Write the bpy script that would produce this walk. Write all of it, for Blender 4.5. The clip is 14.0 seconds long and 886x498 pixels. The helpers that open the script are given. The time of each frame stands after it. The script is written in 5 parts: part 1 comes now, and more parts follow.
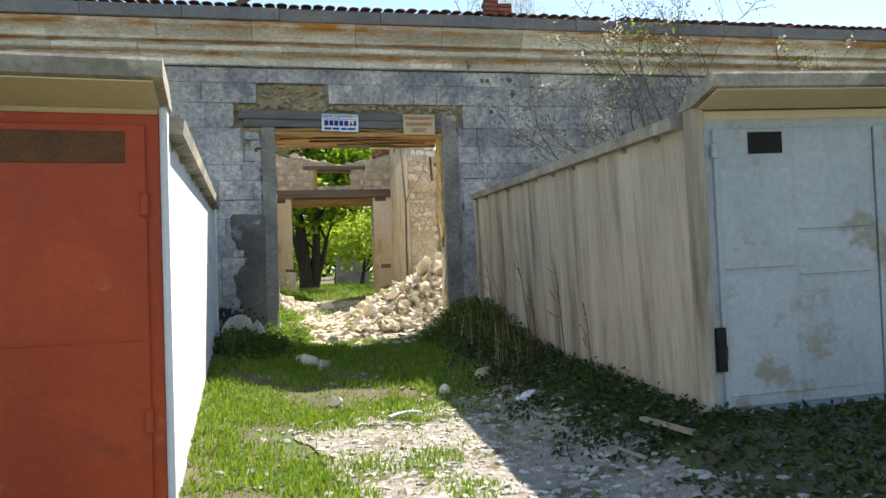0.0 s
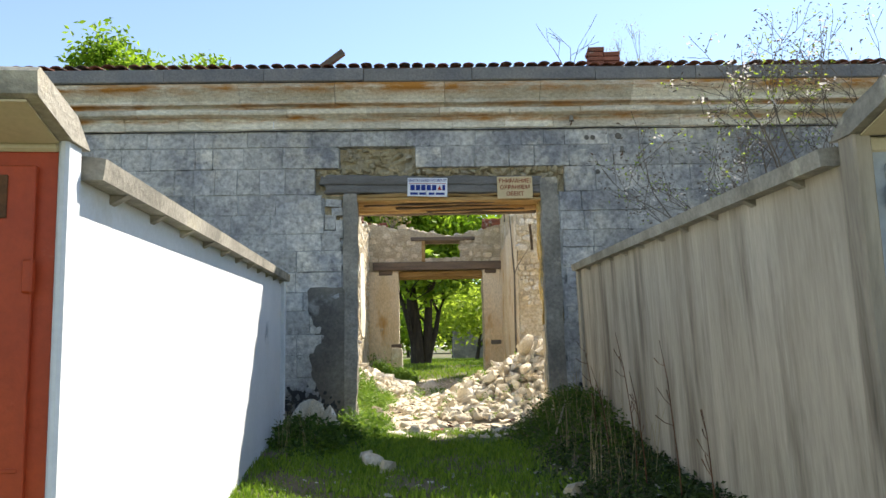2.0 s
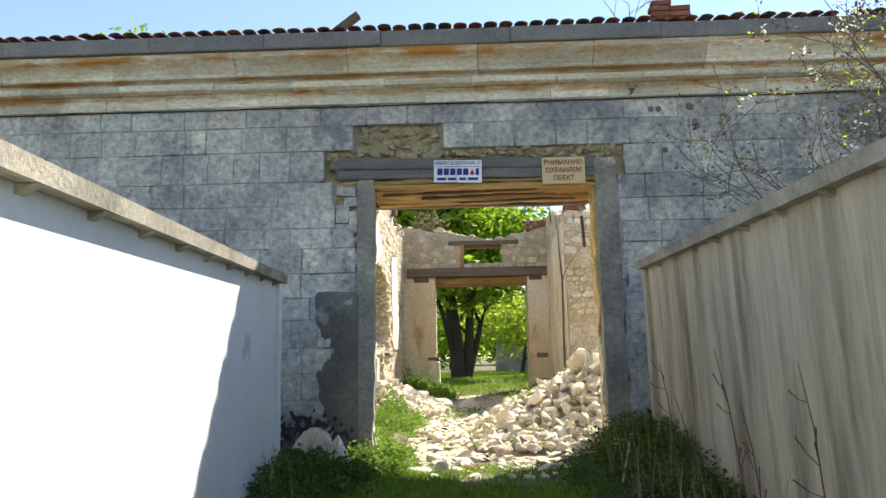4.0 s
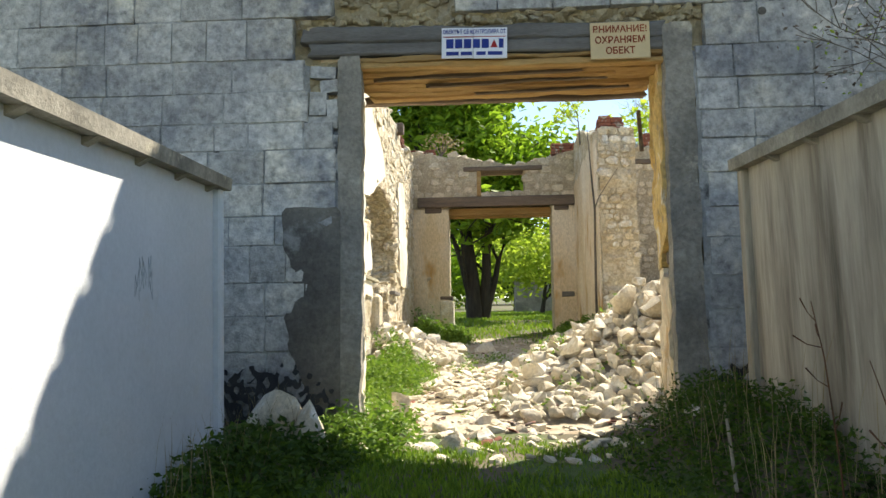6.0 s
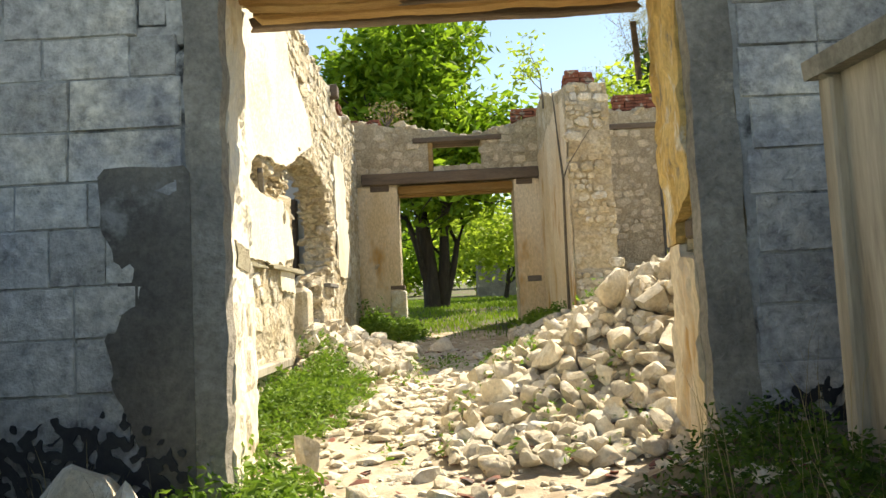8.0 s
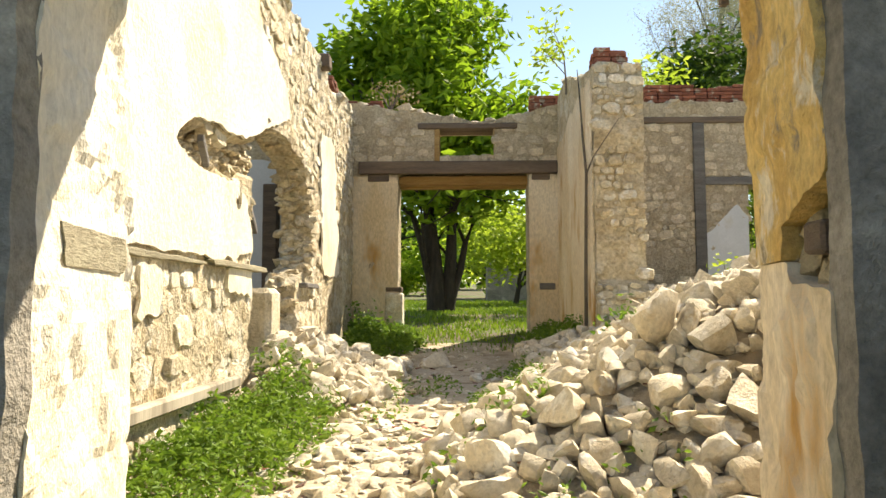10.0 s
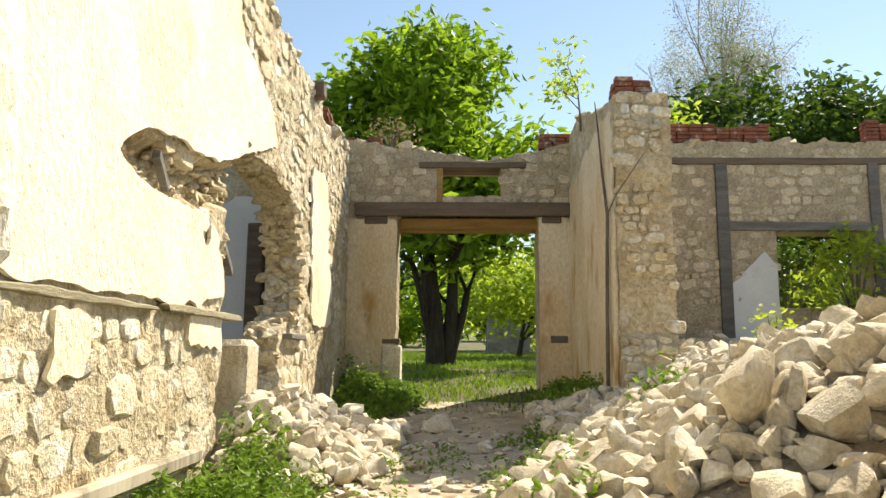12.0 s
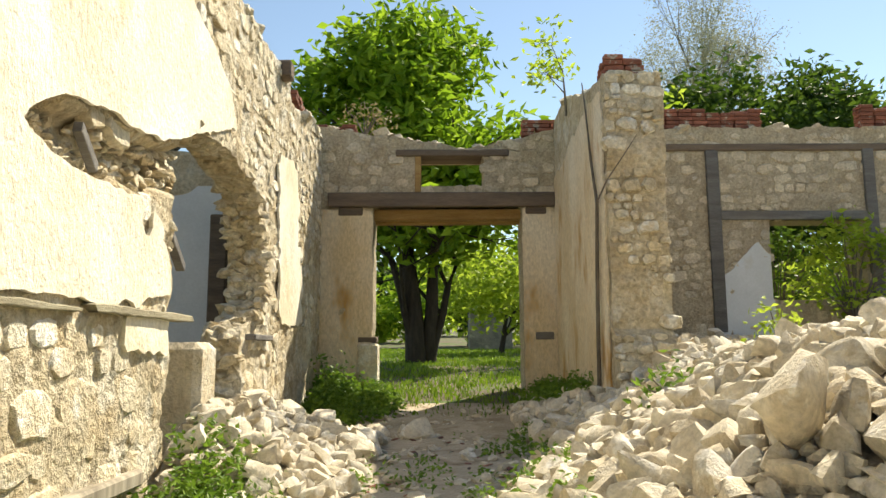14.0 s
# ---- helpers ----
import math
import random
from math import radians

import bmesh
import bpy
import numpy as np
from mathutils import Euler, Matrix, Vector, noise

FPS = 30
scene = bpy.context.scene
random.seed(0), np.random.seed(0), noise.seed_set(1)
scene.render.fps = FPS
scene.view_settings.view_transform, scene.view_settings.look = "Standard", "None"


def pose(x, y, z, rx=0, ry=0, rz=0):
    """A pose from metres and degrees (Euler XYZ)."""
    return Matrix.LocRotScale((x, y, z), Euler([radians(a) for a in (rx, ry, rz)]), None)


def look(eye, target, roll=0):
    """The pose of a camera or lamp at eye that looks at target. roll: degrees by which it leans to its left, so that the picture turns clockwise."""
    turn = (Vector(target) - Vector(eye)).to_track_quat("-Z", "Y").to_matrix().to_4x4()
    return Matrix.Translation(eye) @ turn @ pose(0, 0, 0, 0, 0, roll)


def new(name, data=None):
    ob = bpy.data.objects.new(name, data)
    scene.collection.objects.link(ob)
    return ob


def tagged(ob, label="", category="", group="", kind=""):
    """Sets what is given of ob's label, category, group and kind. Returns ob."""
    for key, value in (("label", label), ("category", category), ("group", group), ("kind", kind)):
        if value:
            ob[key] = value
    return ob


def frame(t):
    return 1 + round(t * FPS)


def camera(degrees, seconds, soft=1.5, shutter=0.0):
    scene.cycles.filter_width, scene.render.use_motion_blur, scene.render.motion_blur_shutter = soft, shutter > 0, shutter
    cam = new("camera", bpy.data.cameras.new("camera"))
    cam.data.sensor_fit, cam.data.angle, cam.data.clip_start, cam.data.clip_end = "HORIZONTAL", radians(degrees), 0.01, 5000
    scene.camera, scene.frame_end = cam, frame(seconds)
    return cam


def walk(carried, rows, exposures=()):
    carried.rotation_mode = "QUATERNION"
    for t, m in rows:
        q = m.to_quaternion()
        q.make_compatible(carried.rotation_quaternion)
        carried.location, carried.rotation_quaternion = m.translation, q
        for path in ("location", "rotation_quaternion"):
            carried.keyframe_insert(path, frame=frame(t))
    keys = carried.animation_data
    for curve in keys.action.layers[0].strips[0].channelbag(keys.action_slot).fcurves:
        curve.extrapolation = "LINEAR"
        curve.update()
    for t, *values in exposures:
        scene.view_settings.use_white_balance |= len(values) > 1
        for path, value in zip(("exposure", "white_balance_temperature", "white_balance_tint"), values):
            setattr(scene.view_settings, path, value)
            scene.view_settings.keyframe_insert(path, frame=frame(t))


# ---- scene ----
cam = camera(63.1, 14.0)
METRES, EYE, TILT, LEAN, TURN = 12.5, 1.5, 0.0, 0.0, -11.6
ROWS = [
    (0.0, 0.0, 0.0, 0.0, 0.14, 3.48, 2.38),
    (0.5, 0.0107, 0.0231, 0.0036, 5.57, 3.73, 2.7),
    (1.0, 0.0308, 0.0487, 0.0046, 9.17, 4.96, 2.47),
    (1.5, 0.0386, 0.0809, 0.0056, 9.53, 7.44, 0.96),
    (2.0, 0.0345, 0.1161, 0.0124, 10.07, 9.53, 1.21),
    (2.5, 0.0431, 0.1561, 0.0131, 11.79, 9.91, 2.66),
    (5.0, 0.0, 0.3618, 0.0283, 14.77, 10.7, 0.12),
    (5.5, -0.0058, 0.415, 0.0286, 15.39, 8.5, 4.84),
    (6.0, -0.023, 0.4603, 0.0277, 14.92, 5.74, 0.81),
    (6.5, -0.0377, 0.5078, 0.0331, 12.16, 4.29, 2.32),
    (7.0, -0.0383, 0.5565, 0.0381, 12.31, 4.72, 3.14),
    (9.5, -0.0599, 0.7694, 0.0487, 12.51, 3.9, 1.14),
    (10.0, -0.0589, 0.802, 0.0542, 13.03, 4.34, 0.12),
    (10.5, -0.0737, 0.8279, 0.0545, 12.85, 4.55, -0.28),
    (11.0, -0.0826, 0.8513, 0.0552, 12.86, 4.8, -0.04),
    (11.5, -0.0829, 0.8796, 0.0575, 13.12, 7.14, 0.63),
    (12.0, -0.0893, 0.8998, 0.0585, 12.79, 8.35, -0.41),
    (12.5, -0.1036, 0.9179, 0.062, 12.4, 8.96, -0.16),
    (13.0, -0.1058, 0.9324, 0.0625, 11.68, 8.84, 0.22),
    (13.5, -0.1002, 0.9479, 0.064, 11.45, 8.5, 0.28),
    (14.0, -0.1005, 0.9599, 0.0636, 11.32, 7.96, 0.28),
]
walk(cam, [(t, pose(0, 0, EYE, TILT, LEAN, TURN) @ pose(METRES * x, METRES * y, METRES * z, 90 + pitch, roll, yaw)) for t, x, y, z, yaw, pitch, roll in ROWS],
     [(0.0, 1.3, 6900, 12), (2.5, 1.36, 6850, 10), (5.0, 1.42, 6900, 10), (6.0, 1.27, 7000, 8), (7.0, 1.14, 7300, 7), (9.5, 1.2, 7900, 9), (14.0, 0.9, 7450, 6)])

# ---- sun, sky ----
SUN_EL, SUN_AZ = 48.4, 39.3
world = bpy.data.worlds.new("sky")
scene.world = world
world.use_nodes = True
sky = world.node_tree.nodes.new("ShaderNodeTexSky")
sky.sky_type = "NISHITA"
sky.sun_disc = False
sky.sun_elevation, sky.sun_rotation = radians(SUN_EL), radians(SUN_AZ)
sky.air_density, sky.dust_density, sky.ozone_density = 1.0, 0.05, 0.7
world.node_tree.nodes["Background"].inputs["Strength"].default_value = 0.105
world.node_tree.links.new(sky.outputs[0], world.node_tree.nodes["Background"].inputs["Color"])
lamp = bpy.data.lights.new("sun", "SUN")
lamp.energy, lamp.angle, lamp.color = 5.0, radians(0.55), (1.0, 0.94, 0.84)
sun = new("sun", lamp)
sun.matrix_world = look((27, 33, 48), (0, 0, 0))

# ---- small tools ----
R = random.Random(7)


def lerp(a, b, t):
    return a + (b - a) * t


def smooth(a, b, x):
    t = min(1.0, max(0.0, (x - a) / (b - a)))
    return t * t * (3 - 2 * t)


def table(x, pts):
    if x <= pts[0][0]:
        return pts[0][1]
    for (x0, y0), (x1, y1) in zip(pts, pts[1:]):
        if x <= x1:
            return lerp(y0, y1, (x - x0) / (x1 - x0))
    return pts[-1][1]


def nz(x, y, z=0.0, s=1.0):
    return noise.noise(Vector((x * s, y * s, z * s)))


def nz2(x, y, z=0.0, s=1.0):
    return nz(x, y, z, s) + 0.5 * nz(x + 7, y, z, s * 2.1) + 0.25 * nz(x, y + 5, z, s * 4.3)


def mesh_from(verts, faces, name="mesh", smooth_shade=False):
    me = bpy.data.meshes.new(name)
    me.from_pydata([tuple(v) for v in verts], [], faces)
    me.update()
    if smooth_shade:
        me.polygons.foreach_set("use_smooth", [True] * len(me.polygons))
    return me


def mesh_of(bm, name="mesh", smooth_shade=False):
    me = bpy.data.meshes.new(name)
    bm.to_mesh(me)
    bm.free()
    if smooth_shade:
        me.polygons.foreach_set("use_smooth", [True] * len(me.polygons))
    return me


def thing(name, label, category, kind="", group="", at=None):
    ob = new(name)
    ob.empty_display_size = 0.2
    if at is not None:
        ob.matrix_world = at
    return tagged(ob, label, category, group, kind)


def solid(name, me, material, label="", category="", kind="", group="", at=None):
    if not me.materials:
        me.materials.append(material)
    ob = new(name, me)
    if at is not None:
        ob.matrix_world = at
    return tagged(ob, label, category, group, kind)


def part(name, me, material, parent, label="", m=None, kind=""):
    """One mesh (or bmesh) under a thing or a part."""
    if isinstance(me, bmesh.types.BMesh):
        me = mesh_of(me, name)
    if not me.materials:
        me.materials.append(material)
    ob = new(name, me)
    ob.parent = parent
    if m is not None:
        ob.matrix_basis = m
    return tagged(ob, label, kind=kind)


def box(x0, x1, y0, y1, z0, z1, bevel=0.0, seg=1, bm=None):
    made = bm is None
    b2 = bmesh.new()
    bmesh.ops.create_cube(b2, size=1)
    for v in b2.verts:
        v.co = Vector((lerp(x0, x1, v.co.x + 0.5), lerp(y0, y1, v.co.y + 0.5), lerp(z0, z1, v.co.z + 0.5)))
    if bevel:
        bmesh.ops.bevel(b2, geom=b2.edges[:], offset=bevel, segments=seg, affect="EDGES", profile=0.5)
    if made:
        return b2
    me = mesh_of(b2)
    bm.from_mesh(me)
    bpy.data.meshes.remove(me)
    return bm


def prism(poly, h0, h1, axis="x"):
    """A profile of (a, b) pairs drawn out along an axis from h0 to h1."""
    def at(a, b, h):
        return (h, a, b) if axis == "x" else (a, h, b) if axis == "y" else (a, b, h)
    n = len(poly)
    v = [at(a, b, h0) for a, b in poly] + [at(a, b, h1) for a, b in poly]
    f = [(i, (i + 1) % n, n + (i + 1) % n, n + i) for i in range(n)] + [tuple(range(n))[::-1], tuple(range(n, 2 * n))]
    bm = bmesh.new()
    vs = [bm.verts.new(c) for c in v]
    for q in f:
        bm.faces.new([vs[i] for i in q])
    bmesh.ops.recalc_face_normals(bm, faces=bm.faces[:])
    return bm


def sheet(f, u0, u1, v0, v1, step, place, thick, relief=None, back=True):
    """A slab cut out of the plane (u, v) where f > 0, with smooth ragged outlines, a relief on its face and a rim of the given thickness."""
    nu, nv = max(1, round((u1 - u0) / step)), max(1, round((v1 - v0) / step))
    us = [u0] + [lerp(u0, u1, i / nu) for i in range(nu + 1)] + [u1]
    vs = [v0] + [lerp(v0, v1, i / nv) for i in range(nv + 1)] + [v1]
    val = {}
    for i in range(nu + 3):
        for j in range(nv + 3):
            edge = i in (0, nu + 2) or j in (0, nv + 2)
            val[i, j] = -1e6 if edge else f(us[i], vs[j])
    verts, index, faces = [], {}, []

    def vert(key, u, v):
        if key not in index:
            index[key] = len(verts)
            verts.append((u, v))
        return index[key]
    for i in range(nu + 2):
        for j in range(nv + 2):
            cs = [(i, j), (i + 1, j), (i + 1, j + 1), (i, j + 1)]
            if all(val[c] <= 0 for c in cs):
                continue
            poly = []
            for a, b in zip(cs, cs[1:] + cs[:1]):
                va, vb = val[a], val[b]
                if va > 0:
                    poly.append(vert(a, us[a[0]], vs[a[1]]))
                if (va > 0) != (vb > 0):
                    t = va / (va - vb)
                    k = (a, b) if a < b else (b, a)
                    poly.append(vert(k, lerp(us[a[0]], us[b[0]], t), lerp(vs[a[1]], vs[b[1]], t)))
            if len(poly) > 2:
                faces.append(poly)
    once = {}
    for p in faces:
        for a, b in zip(p, p[1:] + p[:1]):
            if (b, a) in once:
                del once[b, a]
            else:
                once[a, b] = True
    n = len(verts)
    out = [place(u, v, relief(u, v) if relief else 0.0) for u, v in verts] + [place(u, v, -thick) for u, v in verts]
    allf = [tuple(p) for p in faces]
    allf += [(b, a, a + n, b + n) for a, b in once]
    if back:
        allf += [tuple(i + n for i in reversed(p)) for p in faces]
    me = mesh_from(out, allf)
    bm = bmesh.new()
    bm.from_mesh(me)
    bmesh.ops.remove_doubles(bm, verts=bm.verts[:], dist=0.0004)
    bm.to_mesh(me)
    bm.free()
    me.update()
    return me


def worn(me):
    """Soft faces with edges kept where they are struck."""
    me.polygons.foreach_set("use_smooth", [True] * len(me.polygons))
    me.set_sharp_from_angle(angle=radians(38))
    return me


def rock_mesh(seed, cuts=11, flat=0.82):
    """A broken field stone, about 1 across: a ball of stone with faces struck off it."""
    r = random.Random(seed)
    bm = bmesh.new()
    bmesh.ops.create_cube(bm, size=1.15)
    bmesh.ops.subdivide_edges(bm, edges=bm.edges[:], cuts=2, use_grid_fill=True)
    planes = [(Vector((r.gauss(0, 1), r.gauss(0, 1), r.gauss(0, 1))).normalized(), r.uniform(0.32, 0.52)) for _ in range(cuts)]
    for v in bm.verts:
        for nrm, d in planes:
            over = v.co.dot(nrm) - d
            if over > 0:
                v.co -= nrm * over
        k = nz(v.co.x * 3 + seed, v.co.y * 3, v.co.z * 3) * 0.05
        v.co += v.co.normalized() * k
        v.co.z *= flat
    bmesh.ops.smooth_vert(bm, verts=bm.verts[:], factor=0.2, use_axis_x=True, use_axis_y=True, use_axis_z=True)
    bmesh.ops.recalc_face_normals(bm, faces=bm.faces[:])
    return worn(mesh_of(bm, "rock"))


def join_into(verts, faces, me, m):
    n = len(verts)
    verts.extend(m @ v.co for v in me.vertices)
    faces.extend(tuple(i + n for i in p.vertices) for p in me.polygons)


def tube(path, radii, sides=7, verts=None, faces=None):
    """A tapered limb along a path."""
    verts = [] if verts is None else verts
    faces = [] if faces is None else faces
    start = len(verts)
    n = len(path)
    for i, p in enumerate(path):
        p = Vector(p)
        d = (Vector(path[min(i + 1, n - 1)]) - Vector(path[max(i - 1, 0)])).normalized()
        a = d.orthogonal().normalized() if abs(d.z) > 0.95 else d.cross(Vector((0, 0, 1))).normalized()
        b = d.cross(a)
        for k in range(sides):
            t = 2 * math.pi * k / sides
            verts.append(p + (a * math.cos(t) + b * math.sin(t)) * radii[i])
    for i in range(n - 1):
        for k in range(sides):
            a, b = start + i * sides + k, start + i * sides + (k + 1) % sides
            faces.append((a, b, b + sides, a + sides))
    faces.append(tuple(range(start + (n - 1) * sides, start + n * sides)))
    return verts, faces


# ---- materials ----
def surface(name, c1, c2, scale=1.5, fine=30.0, rough=0.9, bump=0.4, c3=None, c3_at=0.6, c3_scale=0.8, metal=0.0, vary=0.12, stretch=(1, 1, 1), bump_dist=0.02, fine_mix=0.35, spec=0.3, c3_soft=0.07, c4=None, c4_at=0.56, c4_scale=2.0, c4_soft=0.08):
    """A weathered surface: two colours mixed by broad noise, a third in patches, fine grain, relief, and a random tone for each piece."""
    m = bpy.data.materials.new(name)
    m.use_nodes = True
    nt = m.node_tree
    N, L = nt.nodes.new, nt.links.new
    bsdf = nt.nodes["Principled BSDF"]
    geo = N("ShaderNodeNewGeometry")
    mp = N("ShaderNodeMapping")
    mp.inputs["Scale"].default_value = stretch
    L(geo.outputs["Position"], mp.inputs["Vector"])

    def tex(s, detail=5.0, roughness=0.6):
        t = N("ShaderNodeTexNoise")
        t.inputs["Scale"].default_value, t.inputs["Detail"].default_value, t.inputs["Roughness"].default_value = s, detail, roughness
        L(mp.outputs[0], t.inputs["Vector"])
        return t.outputs["Fac"]

    def ramp(src, lo, hi):
        r = N("ShaderNodeMapRange")
        r.inputs["From Min"].default_value, r.inputs["From Max"].default_value = lo, hi
        L(src, r.inputs["Value"])
        return r.outputs[0]

    def mix(fac, a, b, mode="MIX"):
        x = N("ShaderNodeMix")
        x.data_type, x.blend_type = "RGBA", mode
        ins = [s for s in x.inputs if s.enabled]
        for sock, val in zip(ins, (fac, a, b)):
            if isinstance(val, (int, float)):
                sock.default_value = val
            elif isinstance(val, tuple):
                sock.default_value = (*val, 1.0)
            else:
                L(val, sock)
        return [o for o in x.outputs if o.enabled][0]
    broad, grain = tex(scale), tex(fine, 4.0, 0.7)
    col = mix(ramp(broad, 0.36, 0.64), c1, c2)
    if c3:
        col = mix(ramp(tex(c3_scale, 6.0, 0.65), c3_at, c3_at + c3_soft), col, c3)
    if c4:
        col = mix(ramp(tex(c4_scale, 7.0, 0.7), c4_at, c4_at + c4_soft), col, c4)
    g = ramp(grain, 0.25, 0.75)
    shade = N("ShaderNodeCombineColor")
    tone = N("ShaderNodeMapRange")
    tone.inputs["To Min"].default_value, tone.inputs["To Max"].default_value = 1 - fine_mix, 1 + fine_mix * 0.4
    L(g, tone.inputs["Value"])
    rnd = N("ShaderNodeMath")
    rnd.operation = "ADD"
    info = N("ShaderNodeObjectInfo")
    L(info.outputs["Random"], rnd.inputs[0])
    L(geo.outputs["Random Per Island"], rnd.inputs[1])
    fr = N("ShaderNodeMath")
    fr.operation = "FRACT"
    L(rnd.outputs[0], fr.inputs[0])
    tr = N("ShaderNodeMapRange")
    tr.inputs["To Min"].default_value, tr.inputs["To Max"].default_value = 1 - vary, 1 + vary
    L(fr.outputs[0], tr.inputs["Value"])
    mul = N("ShaderNodeMath")
    mul.operation = "MULTIPLY"
    L(tone.outputs[0], mul.inputs[0])
    L(tr.outputs[0], mul.inputs[1])
    for i in range(3):
        L(mul.outputs[0], shade.inputs[i])
    col = mix(1.0, col, shade.outputs[0], "MULTIPLY")
    L(col, bsdf.inputs["Base Color"])
    bsdf.inputs["Roughness"].default_value, bsdf.inputs["Metallic"].default_value = rough, metal
    bsdf.inputs["Specular IOR Level"].default_value = spec
    if bump:
        bp = N("ShaderNodeBump")
        bp.inputs["Strength"].default_value, bp.inputs["Distance"].default_value = bump, bump_dist
        hsum = N("ShaderNodeMath")
        hsum.operation = "ADD"
        L(grain, hsum.inputs[0])
        L(broad, hsum.inputs[1])
        L(hsum.outputs[0], bp.inputs["Height"])
        L(bp.outputs[0], bsdf.inputs["Normal"])
    return m


def leafy(name, c1, c2, through_light=0.45):
    """Leaves: matt above, and lit through from behind."""
    m = bpy.data.materials.new(name)
    m.use_nodes = True
    nt = m.node_tree
    N, L = nt.nodes.new, nt.links.new
    geo = N("ShaderNodeNewGeometry")
    r = N("ShaderNodeValToRGB")
    r.color_ramp.elements[0].color, r.color_ramp.elements[1].color = (*c1, 1), (*c2, 1)
    L(geo.outputs["Random Per Island"], r.inputs[0])
    bsdf = nt.nodes["Principled BSDF"]
    bsdf.inputs["Roughness"].default_value = 0.55
    bsdf.inputs["Specular IOR Level"].default_value = 0.3
    tl = N("ShaderNodeBsdfTranslucent")
    mx = N("ShaderNodeMixShader")
    mx.inputs[0].default_value = through_light
    L(r.outputs[0], bsdf.inputs["Base Color"])
    L(r.outputs[0], tl.inputs["Color"])
    L(bsdf.outputs[0], mx.inputs[1])
    L(tl.outputs[0], mx.inputs[2])
    L(mx.outputs[0], nt.nodes["Material Output"].inputs["Surface"])
    return m


ashlar = surface("grey_ashlar", (0.56, 0.545, 0.515), (0.27, 0.275, 0.295), 1.1, 13, bump=1.0, bump_dist=0.035, c3=(0.64, 0.60, 0.525), c3_at=0.51, c3_soft=0.16, c3_scale=1.5, vary=0.17, fine_mix=0.6, c4=(0.13, 0.132, 0.138), c4_at=0.6, c4_scale=4.5, c4_soft=0.14)
mortar = surface("pale_mortar", (0.50, 0.50, 0.48), (0.24, 0.25, 0.26), 1.1, 24, bump=0.9, c3=(0.08, 0.08, 0.08), c3_at=0.56, c3_soft=0.1, c3_scale=3.2)
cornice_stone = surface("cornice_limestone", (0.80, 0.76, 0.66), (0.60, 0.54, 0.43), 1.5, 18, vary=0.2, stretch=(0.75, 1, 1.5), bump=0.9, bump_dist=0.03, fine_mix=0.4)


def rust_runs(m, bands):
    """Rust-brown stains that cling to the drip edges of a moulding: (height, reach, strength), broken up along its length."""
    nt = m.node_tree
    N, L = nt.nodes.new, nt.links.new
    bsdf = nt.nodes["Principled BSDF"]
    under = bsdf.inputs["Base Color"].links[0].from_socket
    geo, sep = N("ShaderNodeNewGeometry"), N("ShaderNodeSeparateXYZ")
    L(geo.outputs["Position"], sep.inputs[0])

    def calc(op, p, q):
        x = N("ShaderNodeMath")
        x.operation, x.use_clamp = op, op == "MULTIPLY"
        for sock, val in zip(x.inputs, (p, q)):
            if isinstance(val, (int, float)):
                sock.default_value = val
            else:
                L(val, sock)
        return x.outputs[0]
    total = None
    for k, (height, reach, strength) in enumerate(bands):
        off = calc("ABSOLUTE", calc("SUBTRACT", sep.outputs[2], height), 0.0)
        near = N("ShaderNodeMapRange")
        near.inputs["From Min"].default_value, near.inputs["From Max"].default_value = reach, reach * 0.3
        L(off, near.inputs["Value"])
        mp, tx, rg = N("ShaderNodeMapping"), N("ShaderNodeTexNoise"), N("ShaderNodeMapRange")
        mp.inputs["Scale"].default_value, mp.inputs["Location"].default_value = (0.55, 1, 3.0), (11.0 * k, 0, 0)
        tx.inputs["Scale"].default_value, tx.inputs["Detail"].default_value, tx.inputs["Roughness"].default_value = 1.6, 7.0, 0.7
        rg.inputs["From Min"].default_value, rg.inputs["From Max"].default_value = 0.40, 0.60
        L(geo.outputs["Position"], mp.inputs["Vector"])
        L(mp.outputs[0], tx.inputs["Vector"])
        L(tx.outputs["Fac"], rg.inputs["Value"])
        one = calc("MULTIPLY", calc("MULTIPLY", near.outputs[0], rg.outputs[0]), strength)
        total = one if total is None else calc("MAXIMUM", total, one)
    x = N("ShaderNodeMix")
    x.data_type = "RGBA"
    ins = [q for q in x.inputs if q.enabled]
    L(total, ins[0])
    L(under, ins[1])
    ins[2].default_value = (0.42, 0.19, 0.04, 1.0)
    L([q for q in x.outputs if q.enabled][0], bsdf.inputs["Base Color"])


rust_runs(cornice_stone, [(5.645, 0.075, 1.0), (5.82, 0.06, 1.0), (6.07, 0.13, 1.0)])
slate_edge = surface("eaves_slab", (0.17, 0.17, 0.18), (0.24, 0.23, 0.22), 2.0, 30, vary=0.12)
core_rubble = surface("ochre_rubble_core", (0.56, 0.47, 0.30), (0.40, 0.33, 0.21), 3.0, 24, bump=0.9, bump_dist=0.05, c3=(0.48, 0.42, 0.31), c3_at=0.58, c3_scale=3.0)
lime_stone = surface("limestone_rubble", (0.80, 0.73, 0.58), (0.62, 0.51, 0.34), 2.4, 20, bump=1.0, bump_dist=0.04, c3=(0.83, 0.79, 0.70), c3_at=0.53, c3_scale=3.0, vary=0.14, fine_mix=0.45)
